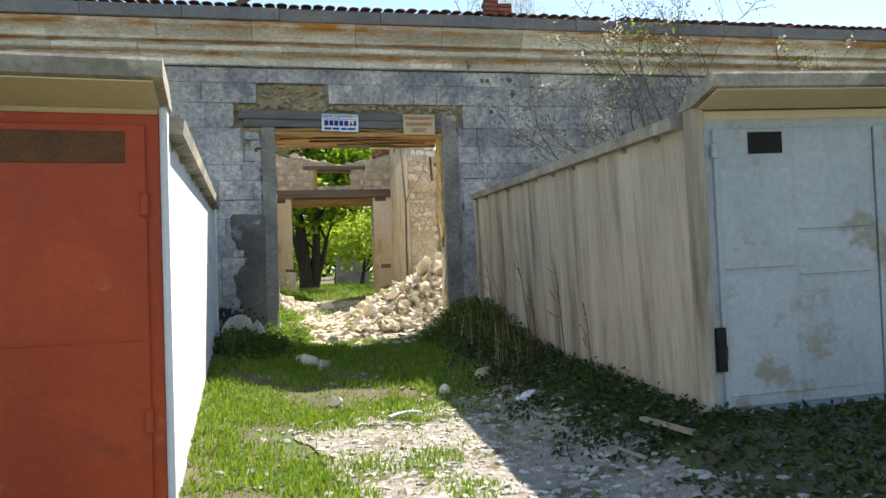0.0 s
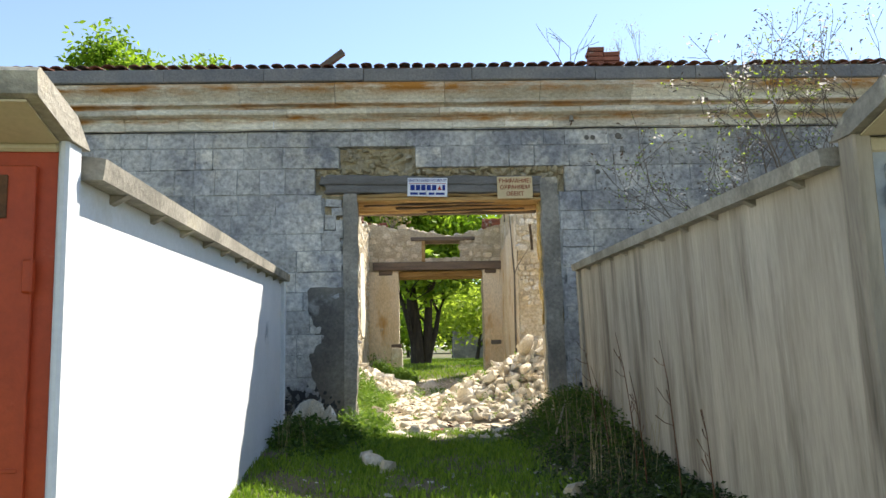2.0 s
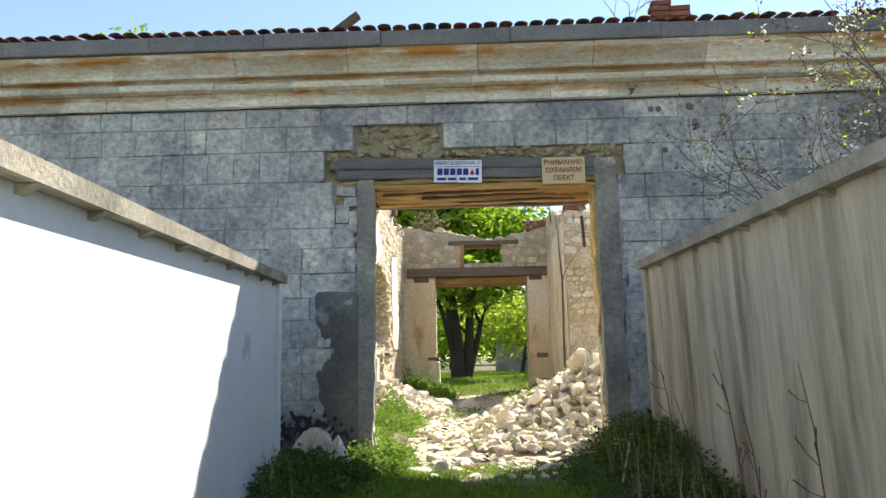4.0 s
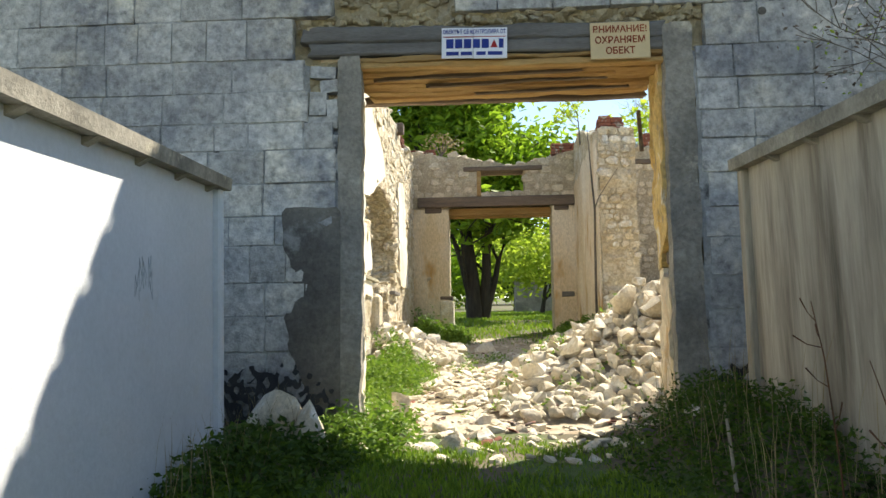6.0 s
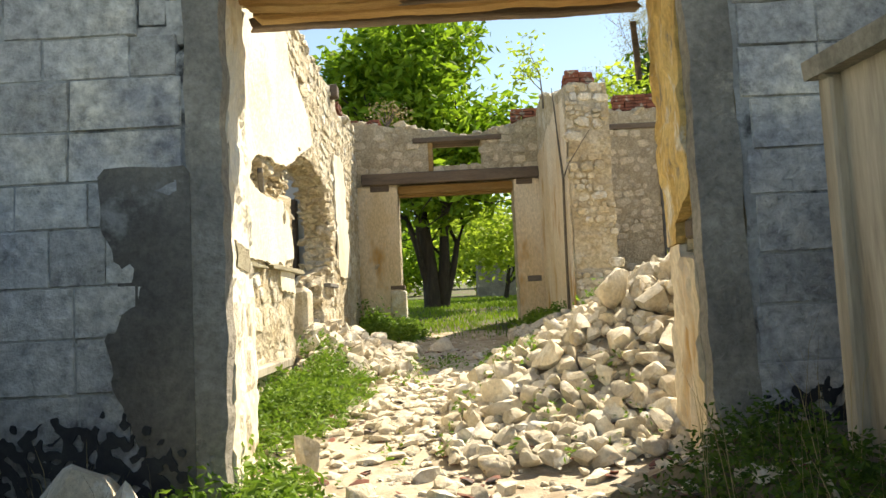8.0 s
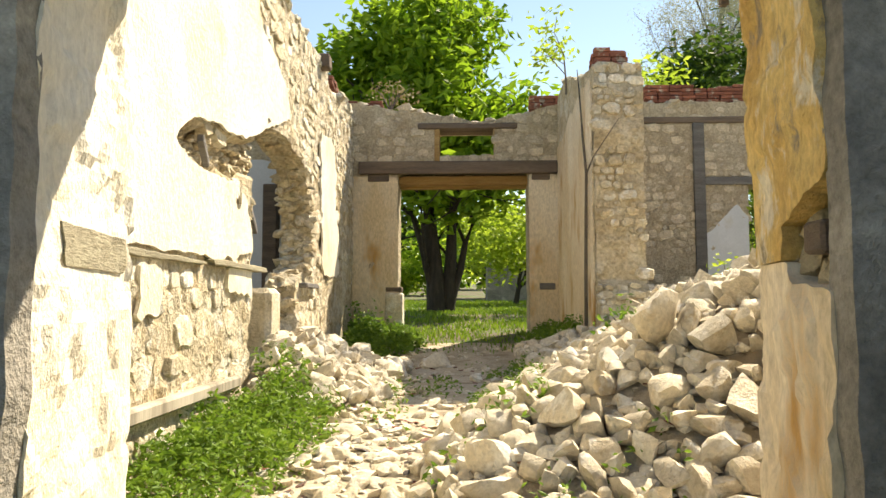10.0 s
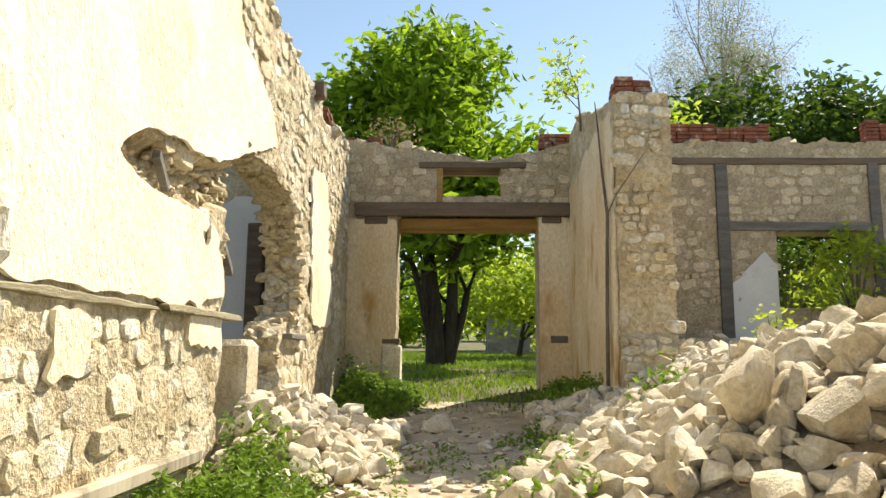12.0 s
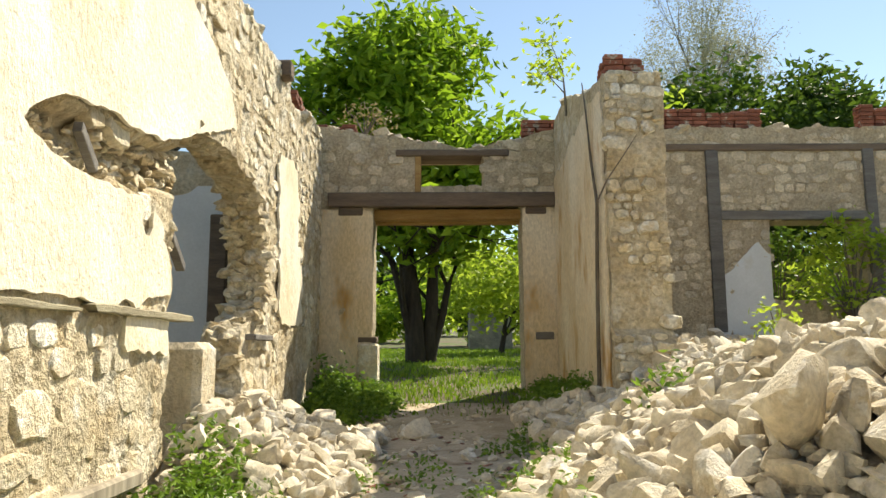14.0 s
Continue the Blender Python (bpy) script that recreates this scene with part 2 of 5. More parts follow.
wall_earth = surface("clay_mortar", (0.75, 0.66, 0.49), (0.58, 0.46, 0.29), 2.6, 15, bump=1.0, bump_dist=0.06, c3=(0.80, 0.74, 0.61), c3_at=0.53, c3_scale=2.2, c3_soft=0.12, fine_mix=0.5, c4=(0.42, 0.31, 0.18), c4_at=0.63, c4_scale=4.0)
fresh_stone = surface("fallen_limestone", (0.71, 0.65, 0.53), (0.58, 0.49, 0.35), 3.5, 26, bump=0.8, bump_dist=0.03, c3=(0.76, 0.72, 0.64), c3_at=0.54, c3_scale=4.0, vary=0.2)
white_plaster = surface("white_lime_plaster", (0.86, 0.82, 0.73), (0.78, 0.69, 0.52), 0.9, 20, bump=0.6, bump_dist=0.04, c3=(0.66, 0.50, 0.27), c3_at=0.56, c3_soft=0.2, c3_scale=1.1, fine_mix=0.26, vary=0.02, stretch=(1, 1, 0.7), c4=(0.50, 0.46, 0.40), c4_at=0.65, c4_scale=5.0)
ochre_plaster = surface("ochre_plaster", (0.80, 0.71, 0.56), (0.68, 0.54, 0.34), 1.1, 24, bump=0.4, c3=(0.50, 0.30, 0.11), c3_at=0.54, c3_scale=1.5, c3_soft=0.12, fine_mix=0.38, vary=0.03, stretch=(1, 1, 0.45))
grey_cement = surface("grey_cement", (0.36, 0.33, 0.28), (0.20, 0.185, 0.16), 1.3, 18, bump=0.9, bump_dist=0.03, c3=(0.50, 0.45, 0.36), c3_at=0.57, c3_scale=1.5, vary=0.05, fine_mix=0.45)
dark_cement = surface("damp_cement", (0.21, 0.19, 0.16), (0.10, 0.09, 0.08), 1.2, 22, bump=0.6, c3=(0.30, 0.29, 0.27), c3_at=0.6, c3_scale=1.3, vary=0.05, fine_mix=0.4)
pale_timber = surface("mossy_timber", (0.42, 0.38, 0.27), (0.30, 0.26, 0.18), 3.0, 30, bump=0.7, stretch=(2, 0.4, 3), vary=0.1)
# ochre plaster whose golden strength includes the light bounced onto the upper cheek
bounce_gold_plaster = surface("bounce_gold_plaster", (0.74, 0.56, 0.24), (0.58, 0.38, 0.13), 2.2, 18, bump=0.9, bump_dist=0.04, c3=(0.74, 0.67, 0.53), c3_at=0.54, c3_scale=3.0, fine_mix=0.45, vary=0.02, stretch=(1, 1, 0.7), c4=(0.30, 0.25, 0.18), c4_at=0.59, c4_scale=4.0)
grey_timber = surface("weathered_timber", (0.22, 0.21, 0.20), (0.15, 0.14, 0.13), 3.0, 40, bump=0.7, stretch=(0.35, 2, 3), vary=0.15)
warm_timber = surface("pale_timber", (0.50, 0.33, 0.14), (0.36, 0.21, 0.08), 3.0, 30, bump=0.6, stretch=(0.3, 2, 3), vary=0.2)
brown_timber = surface("old_brown_beam", (0.20, 0.15, 0.11), (0.13, 0.10, 0.08), 3.0, 30, bump=0.7, stretch=(0.3, 2, 3), vary=0.12)
concrete = surface("garage_concrete", (0.51, 0.455, 0.365), (0.38, 0.33, 0.255), 1.3, 20, bump=0.2, c3=(0.10, 0.08, 0.055), c3_at=0.485, c3_soft=0.24, c3_scale=1.7, stretch=(1.6, 1.6, 0.17), fine_mix=0.24, c4=(0.22, 0.19, 0.145), c4_at=0.6, c4_scale=5.0, c4_soft=0.15, vary=0.03)
roof_concrete = surface("roof_concrete", (0.40, 0.37, 0.31), (0.22, 0.205, 0.17), 2.2, 26, bump=0.5, c3=(0.46, 0.42, 0.33), c3_at=0.58, c3_scale=2.5, vary=0.06)
cream_paint = surface("cream_paint", (0.58, 0.50, 0.34), (0.50, 0.44, 0.30), 1.5, 30, bump=0.2, fine_mix=0.12, vary=0.02)
white_paint = surface("white_masonry_paint", (0.66, 0.68, 0.71), (0.57, 0.60, 0.63), 0.8, 26, bump=0.15, fine_mix=0.1, vary=0.02, c3=(0.55, 0.54, 0.50), c3_at=0.6, c3_soft=0.15, c3_scale=1.2)
red_paint = surface("red_oxide_paint", (0.50, 0.080, 0.022), (0.38, 0.055, 0.02), 1.3, 22, rough=0.5, bump=0.12, c3=(0.26, 0.05, 0.03), c3_at=0.56, c3_scale=1.5, c3_soft=0.2, fine_mix=0.2, vary=0.03, c4=(0.58, 0.19, 0.10), c4_at=0.6, c4_scale=2.4, c4_soft=0.15)
grey_paint = surface("grey_blue_paint", (0.42, 0.46, 0.49), (0.34, 0.38, 0.41), 1.0, 20, rough=0.55, bump=0.12, c3=(0.27, 0.26, 0.22), c3_at=0.575, c3_scale=1.6, fine_mix=0.2, vary=0.04)
rust = surface("rusty_iron", (0.16, 0.07, 0.03), (0.09, 0.05, 0.03), 6, 40, rough=0.8, bump=0.4)
black_void = surface("dark_opening", (0.02, 0.02, 0.02), (0.012, 0.012, 0.012), 4, 30, bump=0)
roof_tile = surface("red_roof_tile", (0.26, 0.10, 0.065), (0.17, 0.07, 0.05), 3, 30, bump=0.5, c3=(0.10, 0.085, 0.08), c3_at=0.5, c3_scale=2.5, vary=0.3)
soil = surface("ground_soil", (0.15, 0.125, 0.075), (0.10, 0.085, 0.05), 0.8, 22, bump=0.6, c3=(0.08, 0.13, 0.03), c3_at=0.5, c3_scale=0.5, fine_mix=0.4, vary=0)
dust = surface("limestone_dust", (0.56, 0.48, 0.37), (0.42, 0.35, 0.25), 1.6, 24, bump=0.8, bump_dist=0.03, c3=(0.27, 0.20, 0.13), c3_at=0.53, c3_soft=0.12, c3_scale=1.5, vary=0)
gravel_stone = surface("path_gravel", (0.50, 0.48, 0.43), (0.35, 0.33, 0.30), 4, 40, bump=0.3, vary=0.3)
bark = surface("dark_bark", (0.060, 0.050, 0.038), (0.035, 0.03, 0.024), 5, 30, bump=0.9, bump_dist=0.04, stretch=(2, 2, 0.4))
twig_bark = surface("grey_twigs", (0.20, 0.17, 0.14), (0.13, 0.11, 0.09), 5, 30, bump=0.3)
leaf_green = leafy("chestnut_leaves", (0.09, 0.19, 0.010), (0.30, 0.45, 0.035), 0.55)
leaf_light = leafy("spring_leaves", (0.22, 0.33, 0.025), (0.44, 0.55, 0.065), 0.55)
# ground cover leaves with the garage's shade put into their very dark green
shade_leaf = leafy("shaded_ivy_leaves", (0.018, 0.038, 0.008), (0.052, 0.085, 0.016), 0.3)
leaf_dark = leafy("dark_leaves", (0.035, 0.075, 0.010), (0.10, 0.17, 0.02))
grass_mat = leafy("grass", (0.09, 0.18, 0.014), (0.25, 0.37, 0.035), 0.4)
dry_grass = leafy("dry_stalks", (0.36, 0.30, 0.16), (0.26, 0.2, 0.1), 0.2)
weed_mat = leafy("weeds", (0.10, 0.19, 0.022), (0.21, 0.33, 0.04), 0.4)
blossom = leafy("white_blossom", (0.75, 0.68, 0.66), (0.8, 0.75, 0.72), 0.3)
# darker tan copies of lime_stone and wall_earth, toned down for the shaded rear wall
back_stone = surface("shaded_tan_rubble", (0.73, 0.64, 0.49), (0.55, 0.45, 0.32), 3.0, 22, bump=0.9, bump_dist=0.035, c3=(0.58, 0.51, 0.40), c3_at=0.56, c3_scale=3.0, vary=0.14, fine_mix=0.45)
back_clay = surface("shaded_tan_mortar", (0.62, 0.53, 0.39), (0.48, 0.39, 0.27), 3.0, 20, bump=1.0, bump_dist=0.05, fine_mix=0.5)
brick_red = surface("old_red_brick", (0.30, 0.11, 0.07), (0.20, 0.075, 0.05), 3, 30, bump=0.5, c3=(0.40, 0.34, 0.28), c3_at=0.58, c3_scale=5, vary=0.25)

# ---- the lie of the land ----
RISE = [(-60, -0.5), (-8, 0.05), (0, 0.12), (4.5, 0.28), (7.4, 0.44), (9.7, 0.66), (12.4, 0.76), (14.1, 0.86), (17, 1.05), (20, 1.12), (22, 1.12), (25.7, 1.5), (32, 1.85), (45, 2.25), (90, 3.6), (200, 8.0), (600, 20), (2500, 30)]


def ground_z(x, y):
    z = table(y, RISE)
    near = smooth(-2, 3, y) * (1 - smooth(12.6, 13.6, y))
    z += near * (0.24 * smooth(1.7, 3.0, x) + 0.14 * smooth(0.1, -1.0, x) * smooth(3, 8, y))
    z += 0.22 * smooth(2.0, 2.9, x) * smooth(9, 11.4, y) * (1 - smooth(12.4, 12.9, y))
    z += 0.03 * nz(x, y, 0, 0.9) + 0.012 * nz(x, y, 3, 4.0)
    return z


def lines(marks):
    out = []
    for a, b, s in marks:
        n = max(1, round((b - a) / s))
        out += [lerp(a, b, i / n) for i in range(n)]
    return out + [marks[-1][1]]


gx = lines([(-2500, -200, 400), (-200, -40, 20), (-40, -8, 2.5), (-8, -2, 0.4), (-2, 6, 0.13), (6, 14, 0.5), (14, 40, 2.5), (40, 200, 20), (200, 2500, 400)])
gy = lines([(-2500, -200, 400), (-200, -20, 20), (-20, 2, 1.2), (2, 26, 0.14), (26, 60, 0.8), (60, 200, 10), (200, 2500, 300)])
gv = [(x, y, ground_z(x, y)) for y in gy for x in gx]
gf = [(j * len(gx) + i, j * len(gx) + i + 1, (j + 1) * len(gx) + i + 1, (j + 1) * len(gx) + i) for j in range(len(gy) - 1) for i in range(len(gx) - 1)]
gm = mesh_from(gv, gf, "ground", True)
gm.materials.append(soil)
gm.materials.append(dust)
idx = [1 if (12.6 < gy[k // (len(gx) - 1)] < 24.5 and -1.2 < gx[k % (len(gx) - 1)] < 12) else 0 for k in range(len(gf))]
gm.polygons.foreach_set("material_index", idx)
ground = tagged(new("ground", gm), "sloping ground of trodden soil, grass and stone dust", "ground", kind="structure")

# ---- the front wall ----
FY = 12.45          # its face
DOOR_L, DOOR_R, DOOR_T = -0.5, 2.89, 4.64


def on_front(u, v, d):
    return (u, FY - d, v)


def slot(z):
    """What is left open or broken out of the facing at the height z."""
    cuts = []
    if z < 4.42:
        cuts.append((-0.80 if z > 3.72 else DOOR_L, DOOR_R))
    elif z < 4.84:
        cuts.append((-0.92, 3.0))
    elif z < 5.19:
        cuts.append((-0.56, 0.61))
    return cuts


def front_solid(u, v):
    w = 0.03 * nz(u, v, 1, 5)
    inside = min(u - DOOR_L + w, DOOR_R - u + w, DOOR_T - v)
    return -inside


def front_relief(u, v):
    broken = max(min(u + 0.58, 0.63 - u, v - 4.7, 5.21 - v), min(u + 0.98, 3.2 - u, v - 4.40, 4.87 - v), min(u + 0.82, -0.46 - u, v - 3.7, 4.44 - v))
    k = smooth(-0.01, 0.03, broken)
    return lerp(-0.001 + 0.008 * nz(u, v, 6, 3), -0.10 + 0.06 * nz2(u, v, 0, 6), k)


wf = sheet(front_solid, -14, 16, 0.2, 5.5, 0.08, on_front, 1.0, front_relief)
wf.materials.append(mortar)
wf.materials.append(core_rubble)
wf.polygons.foreach_set("material_index", [1 if (front_relief(p.center.x, p.center.z) < -0.02 or p.center.y > FY + 0.1) else 0 for p in wf.polygons])
wall_front = solid("wall_front", wf, core_rubble,
                   "thick front wall of grey stone blocks, lintel course broken out", "wall", "structure")

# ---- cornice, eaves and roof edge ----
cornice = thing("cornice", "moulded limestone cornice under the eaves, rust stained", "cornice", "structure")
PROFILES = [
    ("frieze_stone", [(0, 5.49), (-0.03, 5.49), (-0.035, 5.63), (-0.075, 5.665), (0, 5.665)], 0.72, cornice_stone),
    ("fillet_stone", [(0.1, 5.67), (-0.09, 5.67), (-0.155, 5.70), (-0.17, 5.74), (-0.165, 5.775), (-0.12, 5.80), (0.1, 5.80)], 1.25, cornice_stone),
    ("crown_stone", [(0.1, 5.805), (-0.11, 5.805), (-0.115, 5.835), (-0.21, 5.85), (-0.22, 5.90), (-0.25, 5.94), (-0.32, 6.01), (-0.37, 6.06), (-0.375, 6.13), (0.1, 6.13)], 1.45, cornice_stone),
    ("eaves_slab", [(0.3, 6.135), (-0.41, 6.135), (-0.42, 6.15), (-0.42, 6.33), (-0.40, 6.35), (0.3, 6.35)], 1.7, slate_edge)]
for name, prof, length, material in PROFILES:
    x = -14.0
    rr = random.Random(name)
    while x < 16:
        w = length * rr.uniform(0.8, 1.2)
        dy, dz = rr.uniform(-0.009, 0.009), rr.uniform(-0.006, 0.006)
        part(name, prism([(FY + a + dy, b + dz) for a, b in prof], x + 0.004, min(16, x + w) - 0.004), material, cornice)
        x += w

# ---- ruin walls behind ----
LX = -1.08          # face of the left inner wall
BY = 25.7           # face of the back wall


def on_left(u, v, d):
    return (LX + d, u, v)


def left_top(u):
    return 6.35 + 0.10 * nz(u, 0, 2, 1.3) + 0.05 * nz(u, 3, 2, 5) - 0.25 * smooth(22.4, 22.9, u) * (1 - smooth(23.3, 24, u))


def breach(u, v):
    """Distance inside the broken doorway through the left wall."""
    w = 0.10 * nz2(u, v, 4, 2.2)
    top = 4.42 - 0.10 * abs(u - 19.4) ** 1.6
    left = 18.04 + 0.1 * smooth(3.4, 3.9, v)
    right = 21.25 - 0.35 * smooth(3.2, 4.3, v) - 0.95 * smooth(2.95, 2.4, v)
    return min(u - left + w, right - u + w, top - v + w * 0.6)


def left_solid(u, v):
    return min(left_top(u) - v, -breach(u, v))


def cavity(u, v):
    """The hollow where the facing has fallen out above the ledge."""
    w = 0.08 * nz2(u, v, 9, 2.5)
    mid = table(u, [(15.7, 3.55), (16.2, 3.62), (17.2, 3.67), (18.3, 3.88)])
    return min(0.23 * smooth(15.5, 16.1, u) + w * 0.8 - abs(v - mid), u - 15.65, 18.5 - u)


def left_relief(u, v):
    c = cavity(u, v)
    r = 0.03 * nz2(u, v, 0, 3.0) + 0.022 * nz2(u, v, 4, 9.0)
    return r - 0.22 * smooth(0, 0.12, c)


wall_left = solid("wall_left", sheet(left_solid, 13.4, 26.4, 0.7, 6.6, 0.055, on_left, 0.45, left_relief), wall_earth,
                  "ruined rubble stone wall with a broken doorway and fallen plaster", "wall", "structure")


def left_plaster(u, v):
    w = 0.09 * nz2(u, v, 6, 2.0) + 0.05 * nz2(u, v, 2, 7.0)
    low = 2.62 + 0.12 * nz(u, 0, 6, 3.0) + 0.12 * smooth(17.3, 17.5, u)
    over = table(u, [(15.4, 3.2), (15.8, 3.62), (16.2, 3.86), (17.2, 3.92), (18.0, 4.07), (18.6, 4.32), (19.6, 4.7)])
    edge = table(v, [(3.0, 19.8), (4.75, 19.65), (5.1, 19.4), (5.3, 18.8), (5.45, 18.2), (6.4, 17.6)])
    under = table(u, [(15.4, 3.8), (15.8, 3.5), (16.15, 3.40), (16.9, 3.40), (17.4, 3.42), (17.75, 3.30), (17.95, 3.0), (18.1, 2.5)])
    main = max(min(v - over + w * 0.5, edge - u + w), min(under - v + w * 0.5, v - low + w * 0.4, 0.16 - smooth(16.9, 18.0, u) * (0.12 + 0.5 * nz2(u, v, 11, 2.6))))
    patch1 = min(0.42 - abs(u - 17.55) + w, 0.14 - abs(v - 2.42) + w)
    patch2 = min(0.75 - abs(u - 22.7 + 0.2 * (v - 4)) - 0.12 * (v - 4) + 2.2 * w, 1.2 - abs(v - 3.9) + 1.5 * w)
    patch3 = min(0.2 - abs(u - 15.35) + w, 0.2 - abs(v - 2.28) + w)
    return max(main, patch1, patch2, patch3)


part("plaster", sheet(left_plaster, 13.4, 25.6, 1.2, 6.3, 0.06, on_left, -0.012, lambda u, v: 0.045 + 0.012 * nz2(u, v, 0, 1.2), back=False), white_plaster, wall_left, "sunlit white lime plaster, flaking")


def on_back(u, v, d):
    return (u, BY - d, v)


def back_top(u):
    base = table(u, [(-1.1, 6.65), (-0.2, 6.5), (0.7, 6.38), (1.6, 6.2), (2.1, 6.25), (2.8, 6.42), (3.4, 6.55), (4.4, 6.6), (12, 6.6)])
    return base + 0.07 * nz(u, 1, 5, 2.0) + 0.04 * nz(u, 1, 8, 6)


def back_solid(u, v):
    w = 0.02 * nz(u, v, 3, 4)
    door = min(u + 0.08 + w, 2.78 - u + w, 5.02 - v)
    win = min(u - 0.80, 2.06 - u, 6.04 - v, v - 5.44 + w)
    win_r = min(u - 7.55, 9.4 - u, 4.75 - v, v - 3.2)
    return min(back_top(u) - v, -door, -win, -win_r)


wall_back = solid("wall_back", sheet(back_solid, -1.9, 14, 0.8, 6.9, 0.07, on_back, 0.7, lambda u, v: 0.03 * nz2(u, v, 2, 2.5) + 0.02 * nz2(u, v, 4, 8)), back_clay,
                  "ruined rear wall of rubble stone with doorway and small window", "wall", "structure")

# the broken cross wall on the right
PX0, PX1, PY0 = 3.44, 4.22, 21.4


def on_pier(u, v, d):
    return (PX0 - d, u, v)


def pier_solid(u, v):
    top = table(u, [(21.2, 5.95), (21.6, 6.05), (22.5, 6.15), (23.6, 6.5), (24.6, 6.75), (25.8, 6.7)]) + 0.06 * nz(u, 0, 4, 3)
    return min(top - v, u - PY0 - 0.10 * nz2(0, v, 7, 1.5) + 0.25 * smooth(2.6, 2.3, v))


wall_cross = solid("wall_cross", sheet(pier_solid, 20.9, BY, 0.8, 6.9, 0.07, on_pier, PX1 - PX0, lambda u, v: 0.02 * nz2(u, v, 2, 2)), wall_earth,
                   "broken end of a rubble stone cross wall", "wall", "structure")

# ---- garages ----
def garage(name, label, side, length, width, at, wall_mat, frame_mat, door, post=0.09):
    """A precast garage. Its corner nearest the lane is the origin; side is +1 when it spreads to +x, -1 to -x."""
    g = thing(name, label, "garage", at=at)
    s = side
    H = 2.27

    def pb(nm, x0, x1, y0, y1, z0, z1, mat, lab="", bevel=0.012, parent=None):
        a, b = sorted((s * x0, s * x1))
        return part(nm, box(a, b, y0, y1, z0, z1, bevel), mat, parent or g, lab)
    pb("side_wall", 0.02, 0.12, 0.14, length, -0.7, H - 0.16, wall_mat)
    pb("side_wall", width - 0.12, width - 0.02, 0.14, length, -0.7, H - 0.16, wall_mat)
    pb("back_wall", 0.12, width - 0.12, length - 0.1, length, -0.7, H - 0.16, wall_mat)
    # corner rib at the far end of the wall towards the lane
    pb("corner_rib", -0.03, 0.05, length - 0.10, length + 0.02, -0.7, H - 0.17, frame_mat)
    # portal: two posts and a head
    pb("portal_post", -0.005, post, 0.02, 0.16, -0.7, H - 0.04, frame_mat)
    pb("portal_post", width - post, width + 0.005, 0.02, 0.16, -0.7, H - 0.04, frame_mat)
    # hood over the door, and the roof with its lip and ribs
    t = 0.09
    hood = [(0.12, H - 0.05), (0.02, H - 0.05), (-0.27, H + 0.03), (-0.29, H + 0.04), (-0.30, H + 0.12), (-0.28, H + 0.14), (0.06, H + 0.06), (0.2, H - 0.05)]
    a, b = sorted((s * -0.02, s * (width + 0.02)))
    part("visor", prism(hood, a, b, "x"), roof_concrete, g, "sloping weathered concrete visor over the door")
    a, b = sorted((s * 0.03, s * (width - 0.03)))
    part("soffit", prism([(0.016, H - 0.056), (0.016, H - 0.062), (-0.265, H + 0.018), (-0.265, H + 0.026)], a, b, "x"), cream_paint, g, "cream painted underside of the visor")
    roof = [(-0.075, H - 0.17), (-0.085, H - 0.08), (0.0, H - 0.07), (width, H - 0.07), (width + 0.085, H - 0.08), (width + 0.075, H - 0.17)]
    part("roof", prism([(s * a, b) for a, b in roof], 0.2, length + 0.06, "y"), roof_concrete, g, "concrete roof slab with a thin lip")
    y = 0.55
    while y < length:
        part("rib", prism([(s * -0.06, H - 0.172), (s * 0.03, H - 0.172), (s * 0.03, H - 0.22)], y, y + 0.07, "y"), roof_concrete, g)
        y += 0.62
    door(g, s, width, H, pb)
    return g


def red_door(g, s, width, H, pb):
    pb("lintel_panel", 0.035, width - 0.035, 0.03, 0.10, H - 0.09, H - 0.045, cream_paint, "cream painted strip over the door")
    pb("door_frame", 0.035, width - 0.035, 0.04, 0.09, -0.3, H - 0.09, red_paint, "red oxide painted steel frame", 0.006)
    for x0, x1 in ((0.11, width / 2 - 0.01), (width / 2 + 0.01, width - 0.11)):
        leaf = pb("door_leaf", x0, x1, 0.012, 0.05, -0.3, H - 0.15, red_paint, "red oxide painted sheet steel leaf", 0.006)
        pb("seam", x0 + 0.02, x1 - 0.02, 0.006, 0.02, 0.95, 0.968, red_paint, bevel=0.003, parent=leaf)
        pb("vent_plate", x0 + 0.10, x0 + 0.85, 0.004, 0.02, H - 0.36, H - 0.19, rust, "brown repainted vent plate", 0.003, parent=leaf)
        for z in (0.45, 1.62):
            hx = x0 if x0 < 1 else x1 - 0.03
            pb("hinge", hx - 0.01, hx + 0.03, -0.01, 0.03, z, z + 0.13, red_paint, bevel=0.008, parent=leaf)


